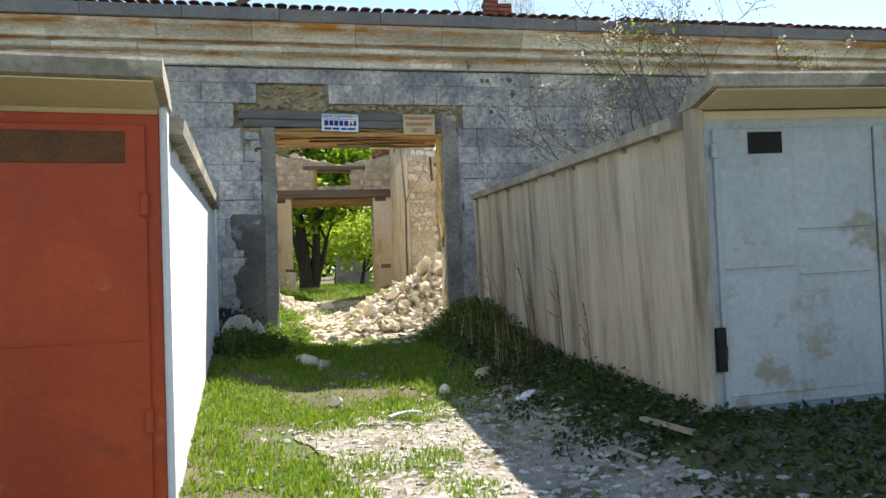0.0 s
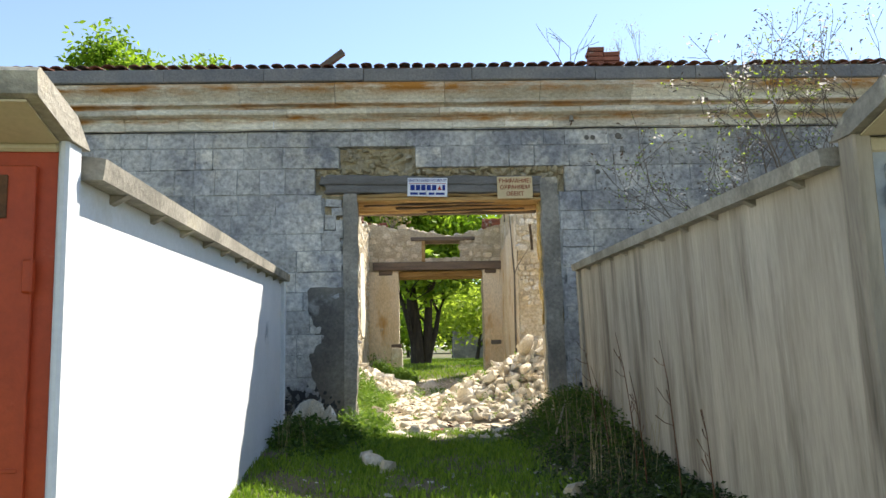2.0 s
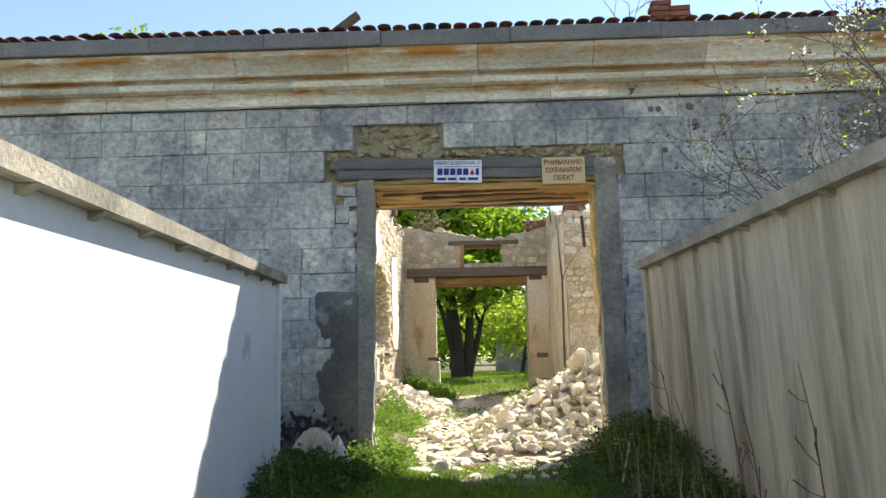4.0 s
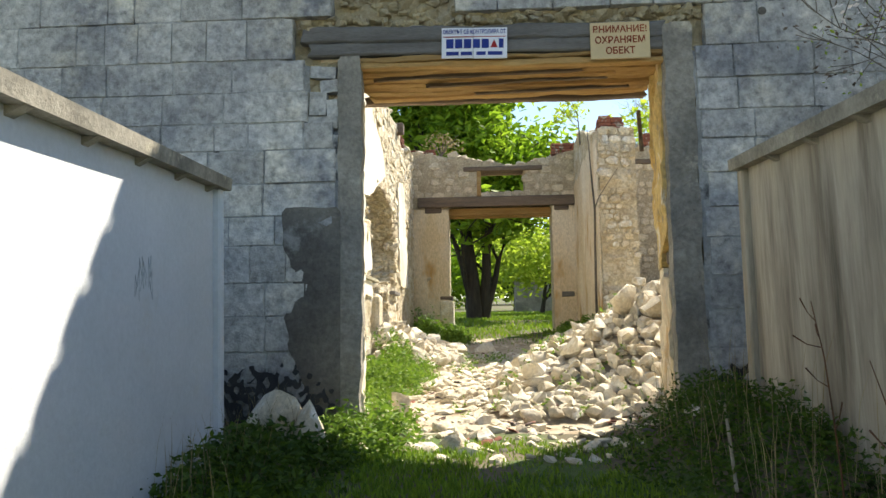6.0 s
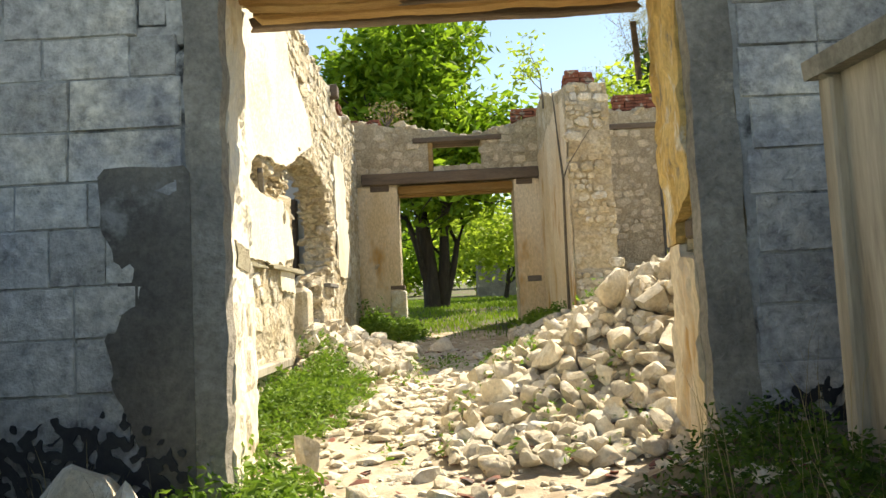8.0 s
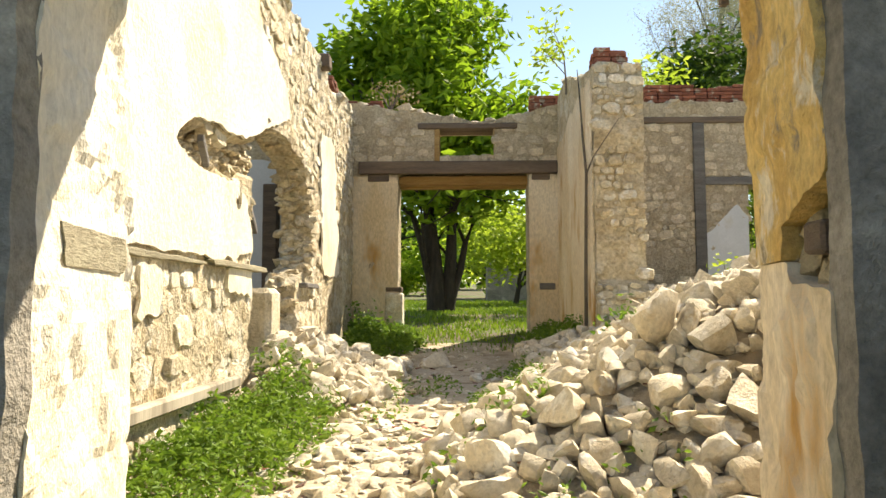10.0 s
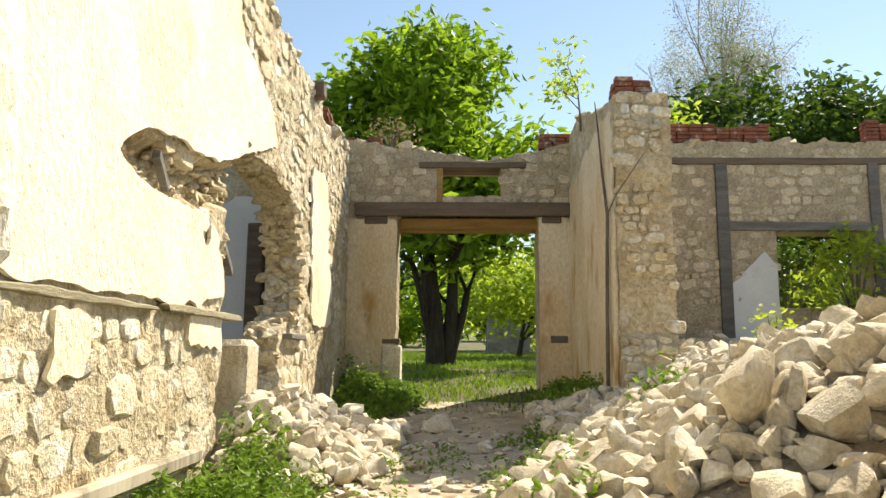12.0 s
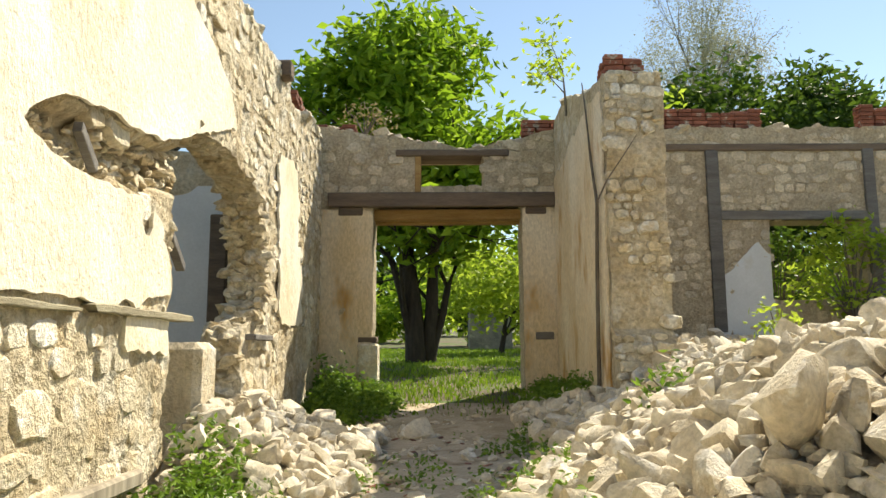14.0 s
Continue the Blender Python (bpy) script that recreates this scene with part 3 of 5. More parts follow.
def grey_door(g, s, width, H, pb):
    pb("lintel_panel", 0.09, width - 0.09, 0.05, 0.12, H - 0.14, H - 0.06, cream_paint, "stained cream strip over the door")
    pb("door_frame", 0.09, width - 0.09, 0.06, 0.11, -0.1, H - 0.13, grey_paint, "grey painted steel frame", 0.006)
    for i, (x0, x1) in enumerate(((0.16, width / 2 - 0.01), (width / 2 + 0.01, width - 0.16))):
        leaf = pb("door_leaf", x0, x1, 0.035, 0.07, 0.02, H - 0.2, grey_paint, "grey-blue painted steel leaf with pressed panels", 0.006)
        pb("vent", x0 + 0.28, x0 + 0.56, 0.028, 0.05, H - 0.39, H - 0.23, black_void, "small dark vent opening", 0.003, parent=leaf)
        panels = [(x0 + 0.05, x0 + 0.62, 1.05, H - 0.5), (x0 + 0.66, x1 - 0.04, 1.32, H - 0.25), (x0 + 0.05, x0 + 0.62, 0.12, 1.0), (x0 + 0.66, x1 - 0.04, 0.98, 1.28), (x0 + 0.66, x1 - 0.04, 0.12, 0.94)]
        for a, b, c, d in panels:
            bm = bmesh.new()
            cx, cz = (a + b) / 2, (c + d) / 2
            vs = [bm.verts.new((s * p, 0.034, q)) for p, q in ((a, c), (b, c), (b, d), (a, d))]
            mid = bm.verts.new((s * cx, 0.012, cz))
            for j in range(4):
                bm.faces.new([vs[j], vs[(j + 1) % 4], mid])
            bmesh.ops.recalc_face_normals(bm, faces=bm.faces[:])
            part("pressed_panel", bm, grey_paint, leaf)
            pb("panel_edge", a, b, 0.022, 0.036, c - 0.012, c, grey_paint, bevel=0.003, parent=leaf)
        hx = x0 - 0.02 if i == 0 else x1 - 0.02
        for z in (0.38, 1.85):
            hinge = pb("hinge", hx, hx + 0.04, 0.0, 0.05, z, z + 0.11, rust if z < 1 else grey_paint, bevel=0.01, parent=leaf)
    pb("latch_plate", 0.10, 0.17, 0.0, 0.04, 0.30, 0.62, black_void, "black iron latch plate", 0.006)


LEFT_AT = pose(-0.68, 4.22, 0.36, 3.5, 0, 4.0)
RIGHT_AT = pose(2.89, 4.78, 0.54, 3.2, -1.2, -0.9)
garage("garage", "white precast garage with red oxide steel doors", -1, 7.05, 3.0, LEFT_AT, white_paint, white_paint, red_door, 0.035)
garage("garage", "streaked raw concrete garage with grey-blue steel doors", 1, 6.85, 3.0, RIGHT_AT, concrete, concrete, grey_door)

# ---- gateway in the front wall ----
gateway = thing("door_1", "wide gateway with cement jambs and timber lintels", "gateway", "structure")


def jamb(u0, u1, v0, v1, mat, name, lab, proud=0.015, depth=0.14):
    f = lambda u, v: min(u - u0 + 0.02 * nz2(u, v, 2, 3), u1 - u + (0.02 + 0.03 * smooth(1.8, 1.0, v)) * nz2(u, v, 5, 3), v1 - v, v - v0)
    return part(name, sheet(f, u0 - 0.03, u1 + 0.03, v0, v1, 0.05, on_front, depth, lambda u, v: proud + 0.006 * nz2(u, v, 0, 4)), mat, gateway, lab)


jamb(-0.50, -0.28, 0.55, 4.43, grey_cement, "jamb", "grey cement rendered jamb")
jamb(2.62, 2.89, 0.7, 4.66, grey_cement, "jamb", "grey cement rendered jamb")
# timber over the opening
def hewn(x0, x1, y0, y1, z0, z1, seed, rough=0.02, skew=0.0):
    """A split, weathered timber along x: wavy edges, a taper and chewed ends."""
    r = random.Random(seed)
    bm = box(x0, x1, y0, y1, z0, z1, min(y1 - y0, z1 - z0) * 0.16)
    bmesh.ops.subdivide_edges(bm, edges=[e for e in bm.edges if abs(e.verts[0].co.x - e.verts[1].co.x) > 1], cuts=44)
    for q in bm.verts:
        t = (q.co.x - x0) / (x1 - x0)
        k = 4.0 if q.co.z > (z0 + z1) / 2 else -3.0
        j = 2.0 if q.co.y > (y0 + y1) / 2 else -2.0
        q.co.z += rough * nz2(q.co.x, k, seed, 1.7) + rough * 0.45 * nz(q.co.x, k + j, seed, 9.0) + skew * (t - 0.5)
        q.co.y += rough * 0.5 * nz2(q.co.x, j, seed, 2.1)
        if t < 0.02 or t > 0.98:
            q.co.x += r.uniform(-0.07, 0.03) * (1 if t > 0.5 else -1)
    return bm


part("lintel_plank", hewn(-0.88, 2.70, FY - 0.012, FY + 0.10, 4.55, 4.71, 1, 0.022, -0.05), grey_timber, gateway, "grey weathered upper lintel plank")
part("lintel_plank", hewn(-0.80, 2.66, FY - 0.002, FY + 0.10, 4.425, 4.555, 2, 0.016, -0.03), grey_timber, gateway, "grey weathered lower lintel plank, split along its grain")
for k, (y0, y1, z0, z1) in enumerate(((0.03, 0.13, 4.30, 4.365), (0.02, 0.15, 4.37, 4.42), (0.16, 0.30, 4.33, 4.56), (0.31, 0.47, 4.36, 4.58), (0.48, 0.68, 4.37, 4.58), (0.69, 0.84, 4.385, 4.6), (0.86, 1.06, 4.39, 4.6), (1.08, 1.26, 4.41, 4.62), (1.28, 1.46, 4.42, 4.62))):
    part("lintel_beam", hewn(-0.46 + 0.02 * (k % 3), 2.80 - 0.03 * (k % 2), FY + y0, FY + y1, z0, z1, 20 + k, 0.024, 0.03 * (k % 3 - 1)), warm_timber, gateway, "pale split lintel beam")
for k, (y0, z0) in enumerate(((0.33, 4.345), (0.62, 4.36), (0.98, 4.38))):
    part("splinter_slat", hewn(-0.2 + 0.5 * k, 1.9 + 0.3 * k, FY + y0, FY + y0 + 0.05, z0 - 0.03, z0, 40 + k, 0.012, 0.04), brown_timber, gateway, "loose splintered slat under the lintels")
# unseen mass added above the beams to keep sun off the upper left cheek
part("inner_head", box(-1.0, 3.3, FY + 0.99, FY + 1.66, 4.64, 6.2, 0.03), core_rubble, gateway, "unseen masonry mass over the lintels, shading the cheek")
part("cross_bar", hewn(-0.5, 2.8, FY + 1.5, FY + 1.62, 4.41, 4.50, 60, 0.012), brown_timber, gateway, "dark timber rail")


def reveal(xa, xb, y0, y1, z0, z1, face, deep, hole=None):
    """A thick plastered cheek of the gateway, splayed from xa at the front to xb inside; face +1 looks to +x."""
    def put(u, v, d):
        return (lerp(xa, xb, (u - y0) / (y1 - y0)) + face * d, u, v)
    f = lambda u, v: min(u - y0 + 0.03 * nz2(0, v, 2, 3), y1 - u + 0.04 * nz2(0, v, 5, 2), z1 - v, v - z0, -hole(u, v) if hole else 9.0)
    return sheet(f, y0 - 0.05, y1 + 0.05, z0, z1, 0.05, put, deep, lambda u, v: 0.02 * nz2(u, v, 3, 2.0) + 0.012 * nz2(u, v, 1, 8.0) + 0.025 * smooth(0.1, 0.2, nz2(u, v, 8, 1.9)))


part("reveal", reveal(-0.30, -0.52, FY + 0.12, 13.85, 0.6, 4.5, 1, 0.4), white_plaster, gateway, "sunlit whitewashed cheek of the gateway")
def pocket(u, v):
    """The hollow broken out of the right cheek by the jamb."""
    w = 0.06 * nz2(u, v, 3, 4.0)
    return min(13.08 - u + w, 0.13 + w * 0.7 + 0.07 * smooth(13.1, 12.6, u) - abs(v - 2.42 - 0.15 * (12.8 - u)))


part("reveal", reveal(2.60, 2.74, FY + 0.12, 13.55, 2.36, 4.5, -1, 0.16, pocket), bounce_gold_plaster, gateway, "ochre plastered cheek of the gateway, bounced light in its golden colour")
part("reveal", reveal(2.61, 2.76, FY + 0.12, 13.55, 0.6, 2.355, -1, 0.16, pocket), ochre_plaster, gateway, "worn beige lower cheek of the gateway")

# ---- rubble heap on the right, and the floor round it ----
def heap(x, y):
    """Height of the rubble over the ground."""
    x0 = lerp(1.0, 2.2, smooth(15.0, 20.5, y))
    h = min(lerp(1.42, 1.08, smooth(16.0, 19.0, y)), max(0.0, 0.55 * (x - x0))) * smooth(13.1, 15.4, y) * (1 - 0.8 * smooth(21.5, 25, y) * smooth(4.4, 3.4, x))
    h += 0.38 * max(0.0, 1 - ((x + 1.15) / 1.7) ** 2) * smooth(17.2, 18.6, y) * (1 - smooth(20.8, 22.2, y))
    h += 0.22 * smooth(-0.25, -0.85, x) * smooth(17.6, 18.6, y) * (1 - smooth(20.2, 21.2, y))
    h += 0.10 * smooth(0.6, 1.6, x) * smooth(12.9, 13.6, y) * (1 - smooth(15, 16, y))
    return h


def heap_z(x, y):
    return ground_z(x, y) + heap(x, y) + 0.05 * nz(x, y, 2, 2.2) * min(1.0, heap(x, y) * 4)


ROCKS = [rock_mesh(k) for k in range(14)]
for me in ROCKS:
    me.materials.append(fresh_stone)
rubble = thing("rubble_heap", "heap of fallen pale limestone blocks in the ruined room", "rubble")
hx, hy = lines([(-1.1, 6, 0.12), (6, 13, 0.5)]), lines([(13.0, 23, 0.12), (23, 25.6, 0.4)])
hv = [(x, y, heap_z(x, y) - 0.05 + (0.004 if heap(x, y) > 0.03 else -0.06)) for y in hy for x in hx]
hf = [(j * len(hx) + i, j * len(hx) + i + 1, (j + 1) * len(hx) + i + 1, (j + 1) * len(hx) + i) for j in range(len(hy) - 1) for i in range(len(hx) - 1)]
part("mound", mesh_from(hv, hf, "mound", True), dust, rubble, "dusty mound under the stones")
rr = random.Random(21)
spots = []
grid = {}


def free(x, y, r):
    ci, cj = int(x / 0.5), int(y / 0.5)
    for i in range(ci - 1, ci + 2):
        for j in range(cj - 1, cj + 2):
            for a, b, q in grid.get((i, j), ()):
                if (a - x) ** 2 + (b - y) ** 2 < (0.68 * (q + r)) ** 2:
                    return False
    grid.setdefault((ci, cj), []).append((x, y, r))
    return True


for size0, size1, tries in ((0.40, 0.50, 9), (0.23, 0.30, 300), (0.14, 0.22, 8500), (0.07, 0.14, 26000)):
    for _ in range(tries):
        x, y = rr.uniform(-1.0, 7), rr.uniform(13.0, 24.0)
        h = heap(x, y)
        if h < 0.04 or (3.2 < x < 4.3 and y > 21.2):
            continue
        if size0 > 0.2 and h < 0.2 and rr.random() < 0.5:
            continue
        s = rr.uniform(size0, size1)
        if free(x, y, s / 2):
            spots.append((x, y, s))
near = sorted([p for p in spots if p[2] > 0.13 and p[0] < 5.0 and p[1] < 20.5], key=lambda p: (p[1] - 12) ** 2 + (p[0] - 1.5) ** 2)[:300]
near_set = set(near)
sv, sf = [], []
for x, y, s in spots:
    m = Matrix.Translation((x, y, heap_z(x, y) + s * rr.uniform(0.02, 0.3))) @ Euler((rr.uniform(-0.7, 0.7), rr.uniform(-0.7, 0.7), rr.uniform(0, 6.3))).to_matrix().to_4x4() @ Matrix.Diagonal((s * rr.uniform(0.95, 1.4), s * rr.uniform(0.8, 1.1), s * rr.uniform(0.75, 1.15), 1))
    me = rr.choice(ROCKS)
    if (x, y, s) in near_set:
        part("stone", me, fresh_stone, rubble, m=m)
    else:
        join_into(sv, sf, me, m)
part("rubble_fill", worn(mesh_from(sv, sf)), fresh_stone, rubble, kind="stuff")

# chips and shards on the floor of the ruin and in the gateway
CHIPS = [rock_mesh(50 + k, 7, 0.55) for k in range(5)]
bit = bmesh.new()
bmesh.ops.create_icosphere(bit, subdivisions=1, radius=0.5)
for v in bit.verts:
    v.co = Vector((v.co.x * 1.2, v.co.y * 0.9, v.co.z * 0.5)) * (1 + 0.35 * nz(v.co.x * 5, v.co.y * 5, v.co.z * 5))
BIT = mesh_of(bit)


def scatter(n, x0, x1, y0, y1, s0, s1, keep, meshes, seed, zfun=heap_z, sink=0.1, flat=1.0):
    r = random.Random(seed)
    v, f = [], []
    for _ in range(n):
        x, y = r.uniform(x0, x1), r.uniform(y0, y1)
        if r.random() > keep(x, y):
            continue
        s = s0 * (s1 / s0) ** (r.random() ** 1.6)
        m = Matrix.Translation((x, y, zfun(x, y) + s * sink)) @ Euler((r.uniform(-0.4, 0.4), r.uniform(-0.4, 0.4), r.uniform(0, 6.3))).to_matrix().to_4x4() @ Matrix.Diagonal((s * r.uniform(0.8, 1.4), s, s * flat * r.uniform(0.6, 1.1), 1))
        join_into(v, f, r.choice(meshes), m)
    return worn(mesh_from(v, f))


def floor_keep(x, y):
    k = smooth(11.2, 12.4, y) * (0.35 + 0.65 * smooth(-0.1, 0.35, nz(x, y, 0, 0.8)))
    k *= 1 - 0.75 * smooth(17.5, 19.5, y) * smooth(-0.2, 0.2, x)
    return k if -0.9 < x < 5 else 0


solid("floor_debris", scatter(6500, -0.5, 3.0, 11.2, 24.0, 0.03, 0.17, floor_keep, CHIPS + [BIT], 5), fresh_stone, "scattered limestone chips on the ruin floor", "debris", "stuff")
solid("tile_shards", scatter(700, -0.5, 2.8, 11.4, 22, 0.05, 0.16, floor_keep, [BIT], 6, flat=0.4), roof_tile, "broken red tile shards among the chips", "debris", "stuff")


def lane(x, y):
    c = 0.75 - 0.10 * (y - 5)
    w = 0.95 + 0.35 * nz(x, y, 0, 0.9)
    return smooth(w, w * 0.45, abs(x - c - 0.15)) * (1 - smooth(5.4, 7.0, y + 1.2 * nz(x, y, 4, 0.8)))


def gravel_keep(x, y):
    return max(lane(x, y), 0.8 * smooth(8.5, 5.0, y) * smooth(0.9, 1.4, x) * smooth(2.6, 1.9, x), 0.03)


solid("gravel", scatter(20000, -0.7, 2.9, 2.0, 9.3, 0.02, 0.085, gravel_keep, [BIT], 8, ground_z, 0.1, 0.9), gravel_stone, "pale crushed stone of the trodden lane", "gravel", "stuff")
gp = sheet(lambda u, v: max(lane(u, v), 0.9 * smooth(8.0, 6.0, v) * smooth(0.9, 1.4, u) * smooth(2.6, 1.9, u)) - 0.42 + 0.5 * nz2(u, v, 0, 2.6), -0.8, 2.8, -2, 9, 0.09, lambda u, v, d: (u, v, ground_z(u, v) + 0.012), 0.03)
solid("lane", gp, surface("lane_grit", (0.42, 0.385, 0.33), (0.27, 0.245, 0.20), 9, 60, bump=1.0, c3=(0.17, 0.15, 0.09), c3_at=0.51, c3_scale=2.6, vary=0), "worn gritty lane surface", "path", "structure")

# loose larger stones by the gateway
for x, y, s, k in ((-0.98, 11.95, 0.55, 2), (-0.62, 11.75, 0.42, 5), (0.15, 9.6, 0.22, 7), (0.32, 9.3, 0.17, 1), (0.02, 9.95, 0.14, 3), (2.05, 8.0, 0.17, 4), (0.6, 12.0, 0.2, 6), (-0.05, 13.6, 0.24, 8), (0.35, 7.35, 0.13, 9), (1.5, 7.55, 0.12, 10), (0.9, 22.0, 0.42, 0), (0.35, 22.1, 0.3, 12)):
    solid("stone", ROCKS[k], fresh_stone, "loose pale limestone block on the ground", "stone", group="loose stones by the gateway",
          at=Matrix.Translation((x, y, heap_z(x, y) + s * 0.2)) @ Euler((0.2 * k, 0.1 * k, k)).to_matrix().to_4x4() @ Matrix.Diagonal((s * 1.2, s, s, 1)))

# ---- grass, weeds, shrubs ----
def blades(n, x0, x1, y0, y1, keep, h0, h1, seed, zfun=ground_z, w=0.006, lean=0.6):
    r = random.Random(seed)
    v, f = [], []
    for _ in range(n):
        x, y = r.uniform(x0, x1), r.uniform(y0, y1)
        k = keep(x, y)
        if r.random() > k:
            continue
        z = zfun(x, y) - 0.01
        h = r.uniform(h0, h1) * (0.5 + 0.5 * k)
        a = r.uniform(0, 6.283)
        ca, sa = math.cos(a), math.sin(a)
        b = r.uniform(0, 6.283)
        ln = h * lean * r.uniform(0.2, 1.0)
        dx, dy = math.cos(b) * ln, math.sin(b) * ln
        ww = w * r.uniform(0.7, 1.5)
        i = len(v)
        v += [(x - ca * ww, y - sa * ww, z), (x + ca * ww, y + sa * ww, z), (x + ca * ww * 0.7 + dx * 0.4, y + sa * ww * 0.7 + dy * 0.4, z + h * 0.6), (x - ca * ww * 0.7 + dx * 0.4, y - sa * ww * 0.7 + dy * 0.4, z + h * 0.6), (x + dx, y + dy, z + h * (1 - 0.25 * lean))]
        f += [(i, i + 1, i + 2, i + 3), (i + 3, i + 2, i + 4)]
    return mesh_from(v, f)


def leaf_cards(r, v, f, c, size, n, spread):
    """A few folded leaves round a point."""
    for _ in range(n):
        p = Vector(c) + Vector((r.gauss(0, 1), r.gauss(0, 1), r.gauss(0, 0.8))) * spread
        d = Vector((r.gauss(0, 1), r.gauss(0, 1), r.gauss(0, 0.6))).normalized()
        q = d.cross(Vector((r.gauss(0, 1), r.gauss(0, 1), r.gauss(0, 1)))).normalized()
        s = size * r.uniform(0.6, 1.3)
        i = len(v)
        fold = d.cross(q) * s * 0.18
        v += [p - d * s, p + q * s * 0.45 + fold, p + d * s, p - q * s * 0.45 + fold]
        f += [(i, i + 1, i + 2), (i, i + 2, i + 3)]


def foliage(points, size, n, spread, seed):
    r = random.Random(seed)
    v, f = [], []
    for c in points:
        leaf_cards(r, v, f, c, size, n, spread)
    return mesh_from(v, f)


def yard_keep(x, y):
    g = smooth(-0.25, 0.25, nz2(x, y, 0, 1.1) + 0.15)
    k = 0.25 + 0.75 * g
    k *= 1 - 0.8 * smooth(1.7, 2.3, x + 0.3 * nz(x, y, 6, 1.5))
    return k * (1 - 0.85 * lane(x, y) * smooth(-0.3, 0.2, nz2(x, y, 9, 1.3) - 0.12)) * (1 - 0.75 * smooth(8.5, 5.0, y) * smooth(0.9, 1.4, x) * smooth(2.9, 2.1, x)) * (1 - smooth(11.6, 12.6, y + 0.3 * nz(x, y, 1, 2)) * smooth(-0.35, 0.1, x) * smooth(2.6, 2.2, x))


solid("grass", blades(85000, -1.1, 3.1, 2.5, 12.4, yard_keep, 0.03, 0.11, 31), grass_mat, "short green grass along the lane", "grass", "stuff")


def back_keep(x, y):
    return 0.35 + 0.65 * smooth(-0.3, 0.3, nz2(x, y, 0, 0.6))


solid("grass", blades(36000, -3.5, 6.5, 23.2, 46, lambda x, y: back_keep(x, y) * smooth(23.0, 24.6, y), 0.05, 0.2, 32, w=0.014), grass_mat, "sunlit grass track behind the ruin", "grass", "stuff")


def weeds(name, label, x0, x1, y0, y1, n, h, seed, keep=lambda x, y: 1.0, zfun=heap_z, size=0.035, mat=weed_mat, cat="weeds"):
    r = random.Random(seed)
    pts = []
    for _ in range(n):
        x, y = r.uniform(x0, x1), r.uniform(y0, y1)
        k = keep(x, y)
        if r.random() < k:
            top = h * k * r.uniform(0.35, 1.0) * (0.75 + 0.5 * nz(x, y, 2, 2.5))
            z = zfun(x, y)
            for q in range(max(1, int(top / 0.06))):
                pts.append((x + r.gauss(0, 0.02), y + r.gauss(0, 0.02), z + top * (q + 0.7) / max(1, int(top / 0.06))))
    return solid(name, foliage(pts, size, 3, 0.035, seed), mat, label, cat, "stuff")


def ell(cx, cy, rx, ry):
    return lambda x, y: max(0.0, 1 - ((x - cx) / rx) ** 2 - ((y - cy) / ry) ** 2) ** 0.5


weeds("weeds", "lush green weeds along the inner wall", -1.05, 0.3, 13.9, 18.9, 2500, 0.42, 41, ell(-0.66, 16.2, 0.85, 2.65))
weeds("weeds", "bright weeds at the foot of the gateway jamb", -0.75, 0.35, 11.2, 13.4, 700, 0.50, 42, ell(-0.2, 12.3, 0.5, 1.0))
# leaf_dark instead of weed_mat on these two: shade put into the leaf colour
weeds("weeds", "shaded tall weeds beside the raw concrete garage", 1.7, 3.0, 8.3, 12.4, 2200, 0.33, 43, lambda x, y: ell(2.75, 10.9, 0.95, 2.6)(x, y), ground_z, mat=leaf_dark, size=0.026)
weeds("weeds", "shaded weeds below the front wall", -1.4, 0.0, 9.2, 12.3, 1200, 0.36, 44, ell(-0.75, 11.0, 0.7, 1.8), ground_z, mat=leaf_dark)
weeds("weeds", "low green weeds between the stones", -0.3, 2.6, 13.2, 22.5, 1100, 0.22, 45, lambda x, y: 0.9 * smooth(0.22, 0.4, nz2(x, y, 5, 1.1)), size=0.03)
weeds("weeds", "green tufts along the edge of the rubble heap", 1.0, 2.8, 14.5, 21.5, 1700, 0.32, 51, lambda x, y: 0.9 * smooth(0.6, 0.2, abs(x - 1.75 - 0.1 * (y - 17))) * smooth(-0.08, 0.15, nz2(x, y, 7, 1.4)), size=0.035)
weeds("weeds", "weeds at the foot of the rear doorway", -1.0, 0.7, 22.3, 25.6, 1100, 0.6, 46, ell(-0.4, 24.2, 1.0, 1.8), size=0.05)
weeds("weeds", "shaded weeds below the cross wall", 2.4, 3.4, 22.0, 25.6, 500, 0.4, 47, ell(3.2, 23.8, 0.7, 2.0), size=0.045)
# shade_leaf on the next two darkens the cover as the garage's shade would
weeds("weeds", "ground cover in front of the grey doors, leaf colour darkened for shade", 1.9, 6.0, 2.2, 4.7, 2600, 0.11, 48, lambda x, y: 0.8 * smooth(1.8, 2.6, x), ground_z, mat=shade_leaf)
weeds("weeds", "low ground cover along the concrete garage, leaf colour darkened for shade", 1.6, 3.0, 4.4, 9.6, 3600, 0.17, 52, lambda x, y: 0.85 * smooth(1.7, 2.4, x + 0.3 * nz(x, y, 6, 1.5)), ground_z, mat=shade_leaf, size=0.03)
solid("dry_stalks", blades(150, 2.2, 2.9, 7.5, 12.0, lambda x, y: 1, 0.35, 0.95, 49, ground_z, 0.002, 0.35), dry_grass, "dry stalks standing by the concrete garage", "dry grass", "stuff")
solid("dry_stalks", blades(120, -1.3, -0.6, 9.5, 12.2, lambda x, y: 1, 0.25, 0.6, 50, ground_z, 0.002, 0.4), dry_grass, "dry stalks below the front wall", "dry grass", "stuff")

